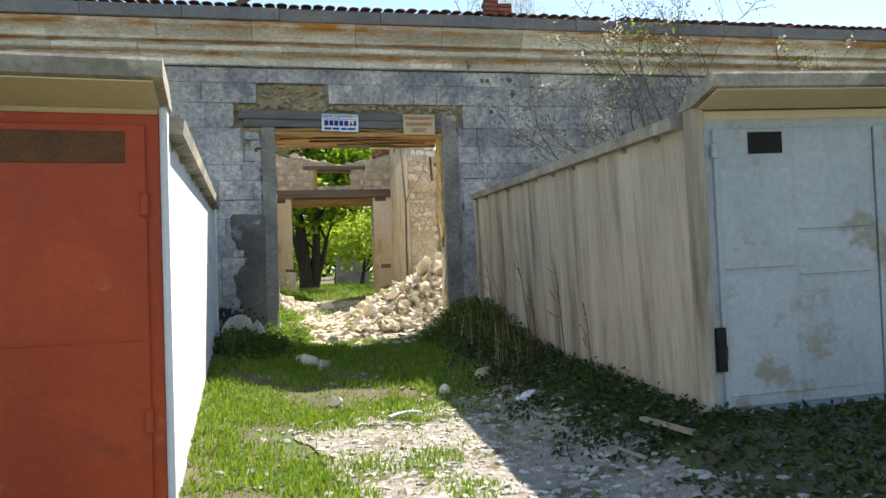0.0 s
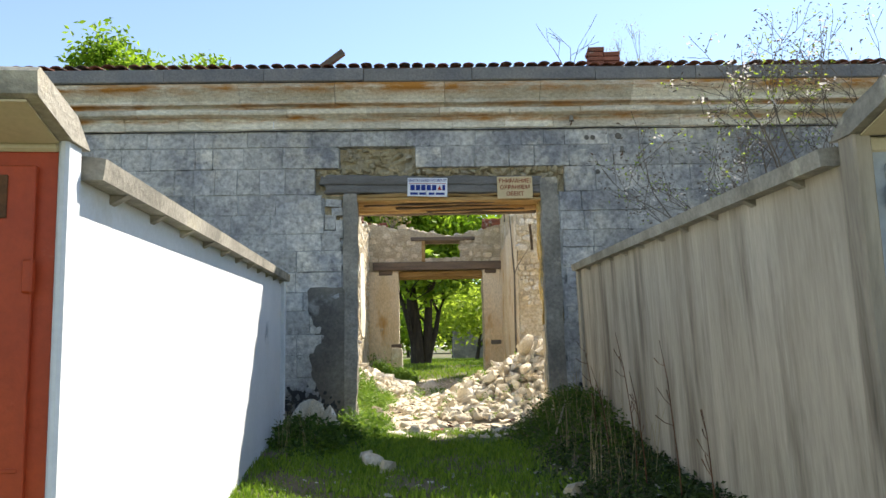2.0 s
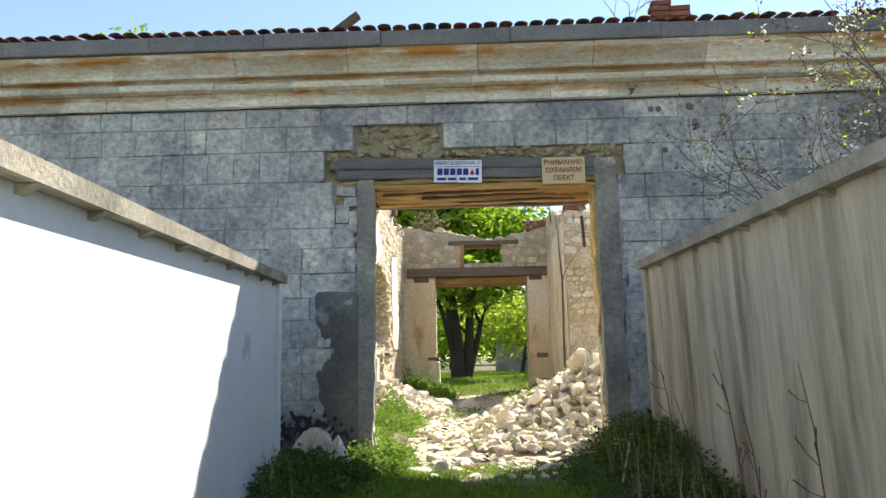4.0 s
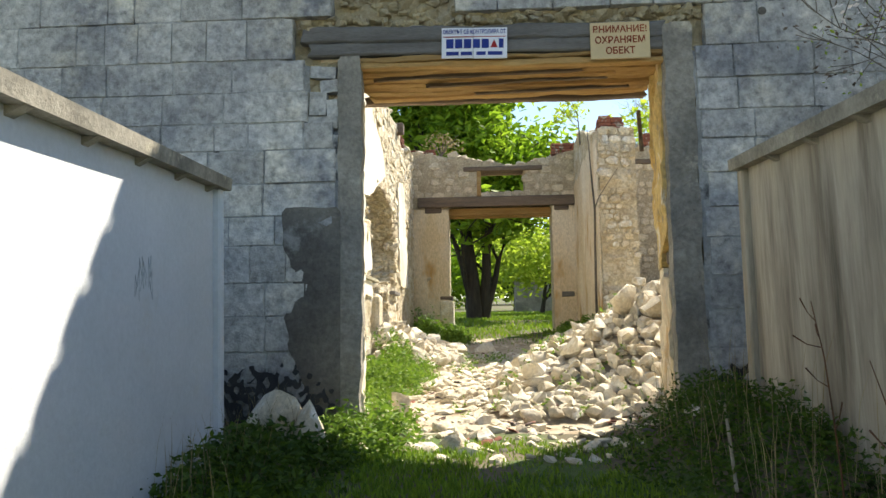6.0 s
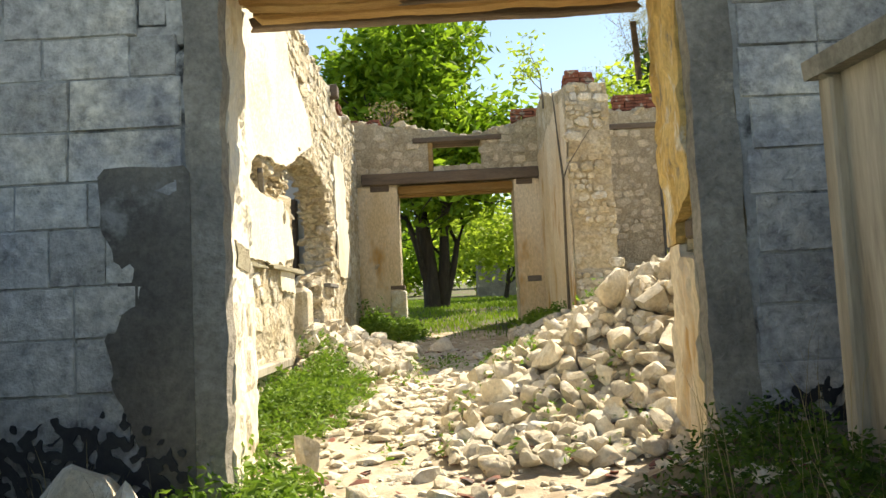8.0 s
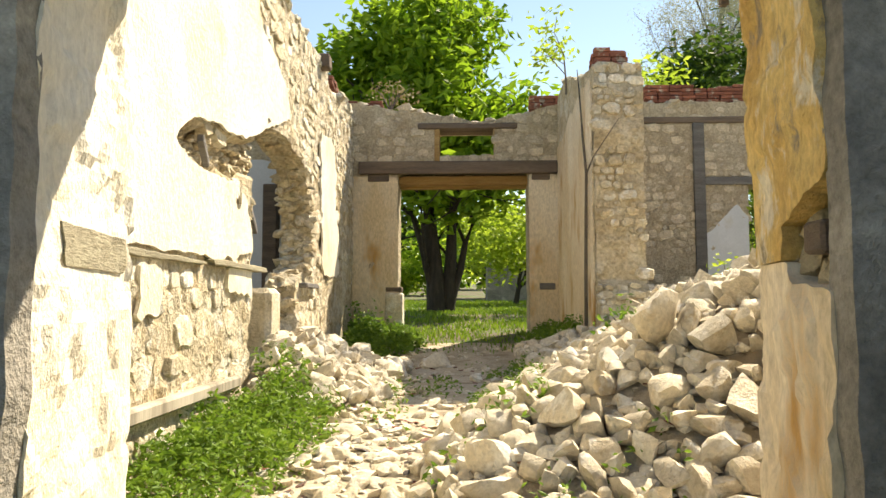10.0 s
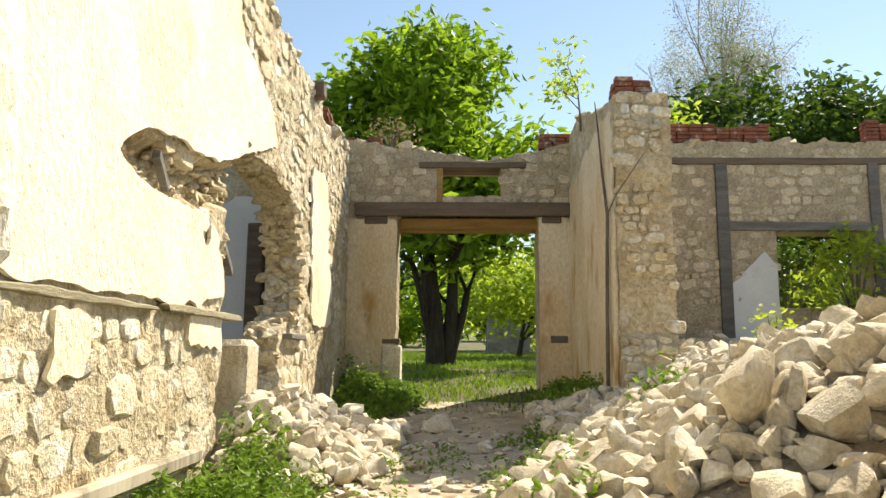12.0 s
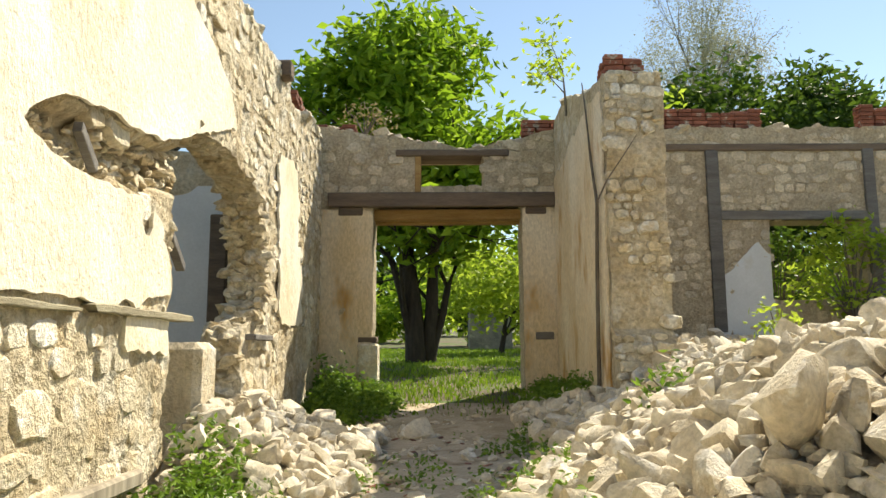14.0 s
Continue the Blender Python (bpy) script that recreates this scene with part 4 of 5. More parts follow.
sr = random.Random(58)
for x, y, h in ((2.66, 7.0, 1.25), (2.58, 7.6, 1.0), (2.62, 8.0, 1.3), (2.55, 8.7, 0.95), (2.6, 9.4, 1.1), (2.64, 6.3, 0.8)):
    stem = thing("dry_stem", "dead brown weed stem with withered side shoots", "dry weed", group="dead stems by the concrete garage", at=pose(x, y, ground_z(x, y) - 0.02))
    bend = sr.uniform(0.02, 0.14)
    path = [(-bend * t * t, sr.uniform(-0.015, 0.015), h * t) for t in (0, 0.25, 0.5, 0.75, 1.0)]
    part("stalk", mesh_from(*tube(path, [0.006, 0.005, 0.0045, 0.0035, 0.002], 5)), rust, stem)
    for k in range(5):
        t = sr.uniform(0.4, 0.95)
        p = Vector((-bend * t * t, 0, h * t))
        q = p + Vector((sr.uniform(-0.12, 0.05), sr.uniform(-0.12, 0.12), sr.uniform(0.05, 0.14)))
        part("shoot", mesh_from(*tube([p, (p + q) / 2 + Vector((0, 0, -0.015)), q], [0.003, 0.0025, 0.0045], 4)), rust, stem)
slab = Matrix.Translation((2.62, 15.0, heap_z(2.62, 15.0) + 0.22)) @ Euler((0.1, 0.15, 0.5)).to_matrix().to_4x4() @ Matrix.Diagonal((0.32, 0.25, 0.52, 1))
solid("stone", ROCKS[4], fresh_stone, "large pale limestone slab standing on the rubble", "stone", at=slab)

# ---- trees ----
def limbs(r, base, direction, length, radius, depth, out, tips, curl=0.25, split=3, spray=0.7):
    """Grow a branching limb; collects tubes in out and the tips of the last twigs."""
    path, radii = [Vector(base)], [radius]
    d = Vector(direction).normalized()
    steps = 4
    curl = curl * 0.45 if radius > 0.25 else curl
    for i in range(steps):
        d = (d + Vector((r.gauss(0, curl), r.gauss(0, curl), r.gauss(0, curl * 0.6) + 0.06)) * 0.5).normalized()
        path.append(path[-1] + d * length / steps)
        radii.append(radius * (1 - 0.5 * (i + 1) / steps))
    out.append((path, radii))
    if depth == 0:
        tips.append(path[-1])
        tips.append(path[-2])
        return
    for k in range(split):
        at = path[-1] if k == 0 else path[r.randint(2, steps)]
        nd = (d + Vector((r.gauss(0, spray), r.gauss(0, spray), r.gauss(0.1, 0.5)))).normalized()
        limbs(r, at, nd, length * r.uniform(0.52, 0.74), radius * 0.5, depth - 1, out, tips, curl, split, spray)


def tree(name, label, x, y, stems, depth, leaf_mat, leaf, per_tip, spread, seed, crown=None, crown_n=0, bark_mat=None, split=3, category="tree", spray=0.7):
    r = random.Random(seed)
    z = ground_z(x, y)
    t = thing(name, label, category, at=pose(x, y, z))
    out, tips = [], []
    for (dx, dy), direction, length, radius in stems:
        limbs(r, (dx, dy, -0.2), direction, length, radius, depth, out, tips, 0.13, split, spray)
    v, f = [], []
    for path, radii in out:
        tube(path, [max(q, 0.013 if y > 55 else 0.008) for q in radii], 8 if radii[0] > 0.1 else 4, v, f)
    part("trunk", mesh_from(v, f, "trunk", True), bark_mat or bark, t, "branching trunk and limbs")
    pts = list(tips)
    if crown:
        (cx, cy, cz), (rx, ry, rz) = crown
        lobes = [(r.uniform(-0.75, 0.75), r.uniform(-0.75, 0.75), r.uniform(-0.7, 0.8), r.uniform(0.28, 0.5)) for _ in range(26)]
        while len(pts) < len(tips) + crown_n:
            a, b, c, q = r.choice(lobes)
            d = Vector((r.gauss(0, 1), r.gauss(0, 1), r.gauss(0, 1))).normalized() * q * r.uniform(0.6, 1.0)
            p = Vector((a, b, c)) + d
            if p.length < 1.08:
                pts.append(Vector((cx + p.x * rx, cy + p.y * ry, cz + p.z * rz)))
    if per_tip:
        part("crown", foliage(pts, leaf, per_tip, spread, seed + 1), leaf_mat, t, "leafy crown")
    return t


twig_leaf = leafy("grey_green_twigs", (0.28, 0.29, 0.19), (0.42, 0.43, 0.28), 0.35)
tree("tree", "old twin-stemmed chestnut in fresh leaf behind the ruin", 0.45, 34.0,
     [((0.06, 0), (-0.02, 0, 1), 3.9, 0.36), ((0.36, 0.1), (0.06, 0.02, 1), 3.6, 0.27), ((0.1, 0), (-0.26, 0, 1), 3.4, 0.15), ((0.4, 0), (0.24, 0, 1), 3.4, 0.16)], 3, leaf_green, 0.20, 6, 0.33, 61,
     ((0.1, 0, 6.9), (3.8, 3.6, 3.8)), 3600)
tree("tree", "low spreading tree in light spring leaf", 3.6, 41.0, [((0, 0), (0.15, 0, 1), 1.8, 0.13)], 3, leaf_light, 0.16, 4, 0.4, 62, ((0.6, 0, 3.0), (3.2, 2.4, 2.0)), 700)
tree("tree", "pale grey half-bare tall tree", 18.4, 57, [((0, 0), (0, 0, 1), 9.0, 0.4), ((0.6, 0), (0.08, 0, 1), 8.4, 0.3), ((-0.5, 0), (-0.08, 0, 1), 8.2, 0.3), ((0.3, 0), (0.15, 0.1, 1), 7.4, 0.28), ((-0.3, 0), (-0.15, 0.1, 1), 7.4, 0.28), ((0, 0.4), (0.03, 0.1, 1), 9.5, 0.28)], 5, twig_leaf, 0.075, 6, 0.4, 63, ((0, 0, 15.5), (4.6, 4, 7.5)), 5200, twig_bark, 3, spray=0.26)
tree("tree", "dense dark green round-crowned tree", 18.5, 50, [((0, 0), (0, 0, 1), 6, 0.35)], 2, leaf_dark, 0.28, 5, 0.5, 64, ((0, 0, 9.9), (6.6, 5, 5.3)), 4200)
tree("tree", "leafy tree beyond the roof", -16.5, 42, [((0, 0), (0, 0, 1), 8, 0.35)], 2, leaf_green, 0.22, 4, 0.45, 65, ((0, 0, 16.2), (3.0, 3, 3.6)), 1100)
tree("tree", "leafy tree beyond the roof", -12.6, 44, [((0, 0), (0, 0, 1), 8, 0.35)], 2, leaf_green, 0.22, 4, 0.45, 66, ((0, 0, 16.0), (2.2, 2, 2.8)), 700)
tree("tree", "leafy tree behind the cross wall", 9.0, 36, [((0, 0), (0, 0, 1), 4, 0.25)], 2, leaf_light, 0.16, 4, 0.4, 67, ((-1.0, 0, 6.0), (2.4, 2, 3.0)), 500)
bx = random.Random(70)
for i in range(16):
    x, y = -13 + i * 2.5 + bx.uniform(-1, 1), bx.uniform(50, 64)
    hgt = bx.uniform(3.0, 6.5)
    tree("tree", "leafy thicket tree at the end of the track", x, y, [((0, 0), (bx.uniform(-0.1, 0.1), 0, 1), hgt * 0.4, 0.15)], 2, bx.choice((leaf_light, leaf_green, leaf_light)), 0.24, 4, 0.55, 80 + i, ((0, 0, hgt * 0.52), (2.6, 2, hgt * 0.5)), 380)
for i in range(14):
    x = -30 + i * 6 + bx.uniform(-1, 1)
    tree("tree", "tall tree of the far wood edge", x, bx.uniform(85, 100), [((0, 0), (0, 0, 1), 5, 0.3)], 1, bx.choice((leaf_dark, leaf_green)), 0.55, 5, 0.9, 120 + i, ((0, 0, 5.0), (4.5, 3, 4.6)), 340)

# far concrete boxes at the end of the track
for x, w in ((3.6, 2.0), (6.4, 2.4)):
    hut = thing("concrete_hut", "small grey concrete hut among the bushes", "hut", group="huts behind the trees", at=pose(x, 47, ground_z(x, 47)))
    part("wall", box(-w / 2, w / 2, -1, 1, -0.3, 1.75, 0.03), grey_cement, hut)
    part("roof", box(-w / 2 - 0.12, w / 2 + 0.12, -1.12, 1.12, 1.75, 1.9, 0.03), roof_concrete, hut)

# ---- blossoming shrub beside the concrete garage ----
r = random.Random(90)
shrub = thing("blossom_tree", "thin plum tree with white blossom by the wall", "tree", at=pose(6.65, 11.5, ground_z(6.65, 11.5)))
out, tips = [], []
for d in ((0.05, -0.02, 1), (-0.35, -0.05, 0.9), (0.3, -0.1, 0.95), (-0.65, -0.1, 0.6), (-0.85, -0.1, 0.35), (0.6, -0.1, 0.7)):
    limbs(r, (0, 0, 1.3), d, 1.85, 0.034, 4, out, tips, 0.2, 3)
limbs(r, (0, 0, -0.2), (0, 0, 1), 1.6, 0.06, 0, out, [], 0.1, 0)
v, f = [], []
for path, radii in out:
    tube(path, [max(0.004, q) for q in radii], 5, v, f)
part("branch_work", mesh_from(v, f), twig_bark, shrub, "thin grey branches")
part("leaves", foliage(r.sample(tips, len(tips) // 2), 0.025, 3, 0.07, 91), leaf_light, shrub, "sparse young leaves")
part("blossom", foliage(r.sample(tips, len(tips) // 9), 0.03, 6, 0.06, 92), blossom, shrub, "white blossom")
part("dry_pod", foliage(tips, 0.026, 3, 0.10, 93), brown_timber, shrub, "withered brown leaves")

# ---- facing stones and tops of the ruin walls ----
WALL_STONES = {}


def wall_stone(seed):
    """A squarish facing stone, 1 across: an uneven outline, worn edges, a nearly flat face towards +y."""
    r = random.Random(seed)
    n = 9
    ring = []
    for k in range(n):
        t = 2 * math.pi * (k + r.uniform(-0.25, 0.25)) / n
        c, d = math.cos(t), math.sin(t)
        q = 0.5 / max(abs(c), abs(d)) ** 0.75 * r.uniform(0.86, 1.04)
        ring.append((c * q, d * q))
    tilt = r.uniform(-0.12, 0.12), r.uniform(-0.12, 0.12)
    v = [(a, -0.5, b) for a, b in ring] + [(a * 0.98, 0.22, b * 0.98) for a, b in ring]
    v += [(a * 0.84, 0.40 + a * tilt[0] + b * tilt[1] + r.uniform(-0.05, 0.05), b * 0.84) for a, b in ring]
    v += [(r.uniform(-0.15, 0.15), 0.46, r.uniform(-0.15, 0.15))]
    f = [(j + k, j + k + n, j + (k + 1) % n + n, j + (k + 1) % n) for j in (0, n) for k in range(n)]
    f += [(2 * n + k, 3 * n, 2 * n + (k + 1) % n) for k in range(n)]
    return worn(mesh_from(v, f, "wall_stone"))


def wall_stones(material):
    """The facing stones for a wall of the given material."""
    if material.name not in WALL_STONES:
        WALL_STONES[material.name] = [wall_stone(700 + k) for k in range(14)]
        for me in WALL_STONES[material.name]:
            me.materials.append(material)
    return WALL_STONES[material.name]


def facing(parent, place, normal, along, keep, u0, u1, v0, v1, seed, deep=0.10, near=None, hmin=0.08, hmax=0.30, bare=0.0, wide=2.2, mat=None):
    """Rough courses of field stones in a wall face; those in the stretch `near` are parts, the rest one mesh."""
    r = random.Random(seed)
    mat = mat or lime_stone
    pool = wall_stones(mat)
    nrm, al, up = Vector(normal), Vector(along), Vector((0, 0, 1))
    v, f, count = [], [], 0
    z = v0
    while z < v1:
        h = r.uniform(hmin, hmax)
        u = u0 - r.uniform(0, 0.3)
        while u < u1:
            w = h * r.uniform(0.8, wide)
            cu, cv = u + w / 2, z + h / 2 + 0.09 * nz(u, z, 3, 1.3)
            u += w
            if not keep(cu, cv) or nz2(cu, cv, seed, 1.1) < r.uniform(-0.6, bare):
                continue
            p = Vector(place(cu, cv, 0.0)) - nrm * deep * r.uniform(0.12, 0.46)
            rot = Matrix.Rotation(r.uniform(-0.24, 0.24), 4, nrm)
            m = Matrix.Translation(p) @ rot @ Matrix((al * w * r.uniform(0.88, 1.02), nrm * deep * r.uniform(0.8, 1.2), up * h * r.uniform(0.86, 1.0))).transposed().to_4x4()
            me = r.choice(pool)
            if near and count < 300 and near[0] < cu < near[1]:
                part("stone", me, mat, parent, m=m)
                count += 1
            else:
                join_into(v, f, me, m)
        z += h
    if v:
        part("facing_stones", worn(mesh_from(v, f)), mat, parent, kind="stuff")


def left_bare(u, v):
    return left_plaster(u, v) < -0.02 and breach(u, v) < -0.07 and v < left_top(u) - 0.07


facing(wall_left, lambda u, v, d: (LX + left_relief(u, v), u, v), (1, 0, 0), (0, 1, 0), lambda u, v: left_bare(u, v) and v > 2.6, 13.9, 25.6, 2.6, 6.4, 301, 0.10, (17.0, 20.6), hmin=0.10, hmax=0.27, bare=0.1)
facing(wall_left, lambda u, v, d: (LX + left_relief(u, v), u, v), (1, 0, 0), (0, 1, 0), lambda u, v: left_bare(u, v) and v < 2.52, 13.9, 22.0, 1.1, 2.5, 304, 0.09, (14.0, 20.0), hmin=0.13, hmax=0.32, bare=-0.35, wide=1.9)


def back_bare(u, v):
    if u < 3.5:
        return back_solid(u, v) > 0.07 and v > 5.25
    return back_solid(u, v) > 0.07 and u > 4.2


facing(wall_back, on_back, (0, -1, 0), (1, 0, 0), back_bare, -1.1, 12, 1.6, 6.8, 302, 0.09, (-1.1, 3.5), 0.12, 0.27, 0.1, mat=back_stone)


def on_pier_end(u, v, d):
    return (u, PY0 - 0.02 + 0.10 * nz2(0, v, 7, 1.5) - 0.25 * smooth(2.6, 2.3, v) - d, v)


facing(wall_cross, on_pier_end, (0, -1, 0), (1, 0, 0), lambda u, v: v < 6.0 and 3.44 < u < 4.2, PX0, PX1 - 0.02, 1.4, 6.1, 303, 0.16, (3.4, 4.3), 0.08, 0.24, 0.0, 1.9)


def crest(parent, n, at, seed, mat, s0=0.12, s1=0.3):
    """Loose stones along a broken wall top or edge."""
    r = random.Random(seed)
    v, f = [], []
    for i in range(n):
        s = r.uniform(s0, s1)
        m = Matrix.Translation(at(i / n, r)) @ Euler((r.uniform(-0.4, 0.4), r.uniform(-0.4, 0.4), r.uniform(0, 6.3))).to_matrix().to_4x4() @ Matrix.Diagonal((s * 1.3, s, s * 0.8, 1))
        join_into(v, f, r.choice(ROCKS), m)
    return part("loose_stones", worn(mesh_from(v, f)), mat, parent, kind="stuff")


def left_crest(t, r):
    u = lerp(13.6, 25.8, t)
    return (LX - r.uniform(0, 0.42), u, left_top(u) - 0.02)


def back_crest(t, r):
    u = lerp(-1.2, 12, t)
    return (u, BY + r.uniform(0.05, 0.6), back_top(u) - 0.02)


def breach_edge(t, r):
    z = lerp(1.1, 4.2, t)
    u = 19.3
    while breach(u, z) > 0.02 and u < 22.0:
        u += 0.03
    return (LX - r.uniform(0.0, 0.44), u + r.uniform(0.0, 0.08), z)


def breach_edge_near(t, r):
    z = lerp(1.1, 4.1, t)
    u = 18.6
    while breach(u, z) > 0.02 and u > 17.5:
        u -= 0.03
    return (LX - r.uniform(0.02, 0.24), u - r.uniform(0.0, 0.08), z)


def cavity_stones(t, r):
    u = lerp(15.9, 18.4, t)
    return (LX - 0.17 + r.uniform(-0.04, 0.06), u, table(u, [(15.7, 3.55), (16.2, 3.62), (17.2, 3.67), (18.3, 3.88)]) + r.uniform(-0.17, 0.17))


def cross_crest(t, r):
    u = lerp(21.4, 25.6, t)
    return (r.uniform(PX0 + 0.05, PX1 - 0.05), u, table(u, [(21.2, 5.95), (21.6, 6.05), (22.5, 6.15), (23.6, 6.5), (24.6, 6.75), (25.8, 6.7)]))


crest(wall_left, 120, left_crest, 311, lime_stone)
crest(wall_back, 130, back_crest, 312, back_stone, 0.14, 0.34)
crest(wall_left, 210, breach_edge, 313, wall_earth, 0.08, 0.22)
def breach_head(t, r):
    u = lerp(18.2, 20.9, t)
    z = 3.5
    while breach(u, z) > 0.02 and z < 4.8:
        z += 0.03
    return (LX - r.uniform(0.02, 0.44), u, z + r.uniform(0.0, 0.06))


crest(wall_left, 120, breach_head, 319, wall_earth, 0.07, 0.18)
crest(wall_left, 60, breach_edge_near, 314, lime_stone, 0.06, 0.14)
crest(wall_left, 110, cavity_stones, 315, wall_earth, 0.05, 0.12)
def slot_stones(t, r):
    if t < 0.75:
        return (lerp(-0.90, 3.1, t / 0.75), FY + r.uniform(0.05, 0.12), r.uniform(4.70, 4.84))
    return (lerp(-0.50, 0.56, (t - 0.75) / 0.25), FY + 0.11, r.uniform(4.86, 5.17))


crest(wall_front, 170, slot_stones, 317, core_rubble, 0.06, 0.15)
crest(wall_cross, 50, cross_crest, 316, lime_stone, 0.10, 0.24)

# the room seen through the broken doorway
wall_side = solid("wall_side", sheet(lambda u, v: 5.3 + 0.15 * nz2(u, 0, 0, 1.2) - v, -5.0, LX - 0.44, 0.7, 5.6, 0.12, lambda u, v, d: (u, 22.8 - d, v), 0.5, lambda u, v: 0.02 * nz2(u, v, 0, 2)), wall_earth, "rubble wall of the side room seen through the breach", "wall", "structure")
part("plaster", sheet(lambda u, v: 4.7 - v + 0.2 * nz2(u, v, 0, 1.5), -5.0, LX - 0.5, 0.9, 5.2, 0.1, lambda u, v, d: (u, 22.8 - d, v), -0.01, lambda u, v: 0.045, back=False), white_paint, wall_side, "pale whitewashed plaster in shade")
# added dark upright in place of the deep shadow beside the pale plaster
part("post", box(-2.20, -1.95, 22.52, 22.8, 0.9, 4.3, 0.015), brown_timber, wall_side, "dark brown upright standing in for a shadowed gap")

# ---- timbers, ledges and patches of the ruin ----
part("ledge_timber", hewn(16.6, 18.45, -0.09, 0.05, 2.545, 2.60, 71, 0.014), pale_timber, wall_left, "grey timber band in the wall", pose(LX, 0, 0, 0, 0, 90))
part("ledge_timber", hewn(14.0, 16.5, -0.055, 0.05, 2.53, 2.575, 72, 0.014), pale_timber, wall_left, "grey timber band in the wall", pose(LX, 0, 0, 0, 0, 90))
part("ledge_timber", box(LX - 0.05, LX + 0.12, 20.5, 21.4, 2.42, 2.49, 0.012), grey_timber, wall_left, "grey timber stub in the wall")
part("plinth", box(LX - 0.02, LX + 0.09, 14.2, 17.5, 1.32, 1.44, 0.02), concrete, wall_left, "pale cement plinth strip")
part("beam_end", box(LX - 0.5, LX + 0.16, 21.85, 22.12, 6.18, 6.42, 0.02), brown_timber, wall_left, "sawn brown beam end")
part("broken_lath", box(-0.03, 0.03, -0.22, 0.22, -0.04, 0.04, 0.006), grey_timber, wall_left, "broken grey lath", pose(LX - 0.02, 16.55, 3.6, -22, 0, 12))
part("broken_lath", box(-0.04, 0.04, -0.3, 0.3, -0.04, 0.04, 0.006), grey_timber, wall_left, "broken grey lath", pose(LX - 0.15, 18.55, 3.2, -24, 0, 8))
part("block", box(LX - 0.42, LX + 0.02, 18.85, 19.40, 1.0, 2.38, 0.07), lime_stone, wall_left, "squared stone in the broken doorway")

# back doorway
back_door = thing("door_2", "rear doorway with a heavy old timber lintel", "doorway", "structure")
part("lintel", box(-0.95, 3.42, BY - 0.12, BY + 0.2, 5.02, 5.30, 0.02), brown_timber, back_door, "heavy brown lintel beam")
for y0, y1, z0 in ((0.22, 0.44, 4.82), (0.46, 0.68, 4.78)):
    part("inner_lintel", box(-0.6, 3.3, BY + y0, BY + y1, z0, 5.03, 0.02), warm_timber, back_door, "pale lintel timber")
part("corbel", box(-0.75, -0.28, BY - 0.06, BY + 0.2, 4.86, 5.02, 0.02), brown_timber, back_door)
part("corbel", box(2.85, 3.25, BY - 0.06, BY + 0.2, 4.88, 5.02, 0.02), brown_timber, back_door)
part("window_lintel", box(0.35, 2.55, BY - 0.06, BY + 0.6, 6.03, 6.16, 0.02), brown_timber, back_door, "timber over the small window")
part("window_post", box(0.72, 0.84, BY - 0.03, BY + 0.3, 5.30, 6.03, 0.01), warm_timber, back_door)
part("step_stone", box(-0.36, 0.02, BY - 0.1, BY + 0.5, 1.1, 2.42, 0.04), lime_stone, back_door, "whitish stone stub of the jamb")
part("timber_stub", box(-0.36, 0.0, BY - 0.04, BY + 0.4, 2.43, 2.55, 0.02), brown_timber, back_door)
part("timber_stub", box(3.0, 3.34, BY - 0.05, BY + 0.2, 2.48, 2.62, 0.01), grey_timber, back_door)


def patch(name, f, u0, u1, v0, v1, place, mat, parent, label, lift=0.03, step=0.06):
    return part(name, sheet(f, u0, u1, v0, v1, step, place, -lift * 0.2, lambda u, v: lift + 0.01 * nz2(u, v, 0, 1.5), back=False), mat, parent, label)


patch("plaster", lambda u, v: min(back_solid(u, v) - 0.01, 4.98 - v + 0.05 * nz2(u, v, 0, 3), v - 1.3 - 0.25 * nz2(u, v, 3, 2)), -1.1, 0.0, 1.0, 5.1, on_back, ochre_plaster, wall_back, "ochre stained plaster")
patch("plaster", lambda u, v: min(back_solid(u, v) - 0.01, 5.0 - v + 0.05 * nz2(u, v, 0, 3), v - 1.5 - 0.2 * nz2(u, v, 3, 2)), 2.7, 3.44, 1.0, 5.1, on_back, ochre_plaster, wall_back, "ochre stained plaster")
patch("plaster", lambda u, v: min(back_solid(u, v) - 0.02, 4.3 - 0.9 * abs(u - 7.3) - v + 0.12 * nz2(u, v, 0, 2), u - 6.5), 6.4, 7.56, 2.2, 4.6, on_back, white_paint, wall_back, "patch of white plaster")
patch("plaster", lambda u, v: min(pier_solid(u, v) - 0.03, 5.85 - 0.3 * smooth(23, 25, u) - v + 0.15 * nz2(u, v, 0, 1.5), u - 21.55 + 0.1 * nz2(u, v, 5, 2)), 21.3, BY - 0.04, 1.3, 6.2, on_pier, ochre_plaster, wall_cross, "ochre and cream stained plaster")
# timber frame on the far right wall
frame_right = thing("timber_frame", "grey timber posts and rail set in the rear wall", "timber frame", "structure")
part("post", box(6.38, 6.62, BY - 0.07, BY + 0.1, 2.6, 6.12, 0.01), grey_timber, frame_right)
part("post", box(9.45, 9.66, BY - 0.07, BY + 0.1, 2.6, 6.15, 0.01), grey_timber, frame_right)
part("rail", box(6.62, 9.45, BY - 0.06, BY + 0.1, 4.75, 4.92, 0.01), grey_timber, frame_right)
part("wall_plate", box(4.3, 12, BY - 0.05, BY + 0.5, 6.12, 6.26, 0.02), brown_timber, frame_right)
# stacked red roof tiles and bricks on the wall tops
brick = box(-0.13, 0.13, -0.065, 0.065, -0.035, 0.035, 0.006)
BRICK = mesh_of(brick, "brick")
BRICK.materials.append(brick_red)


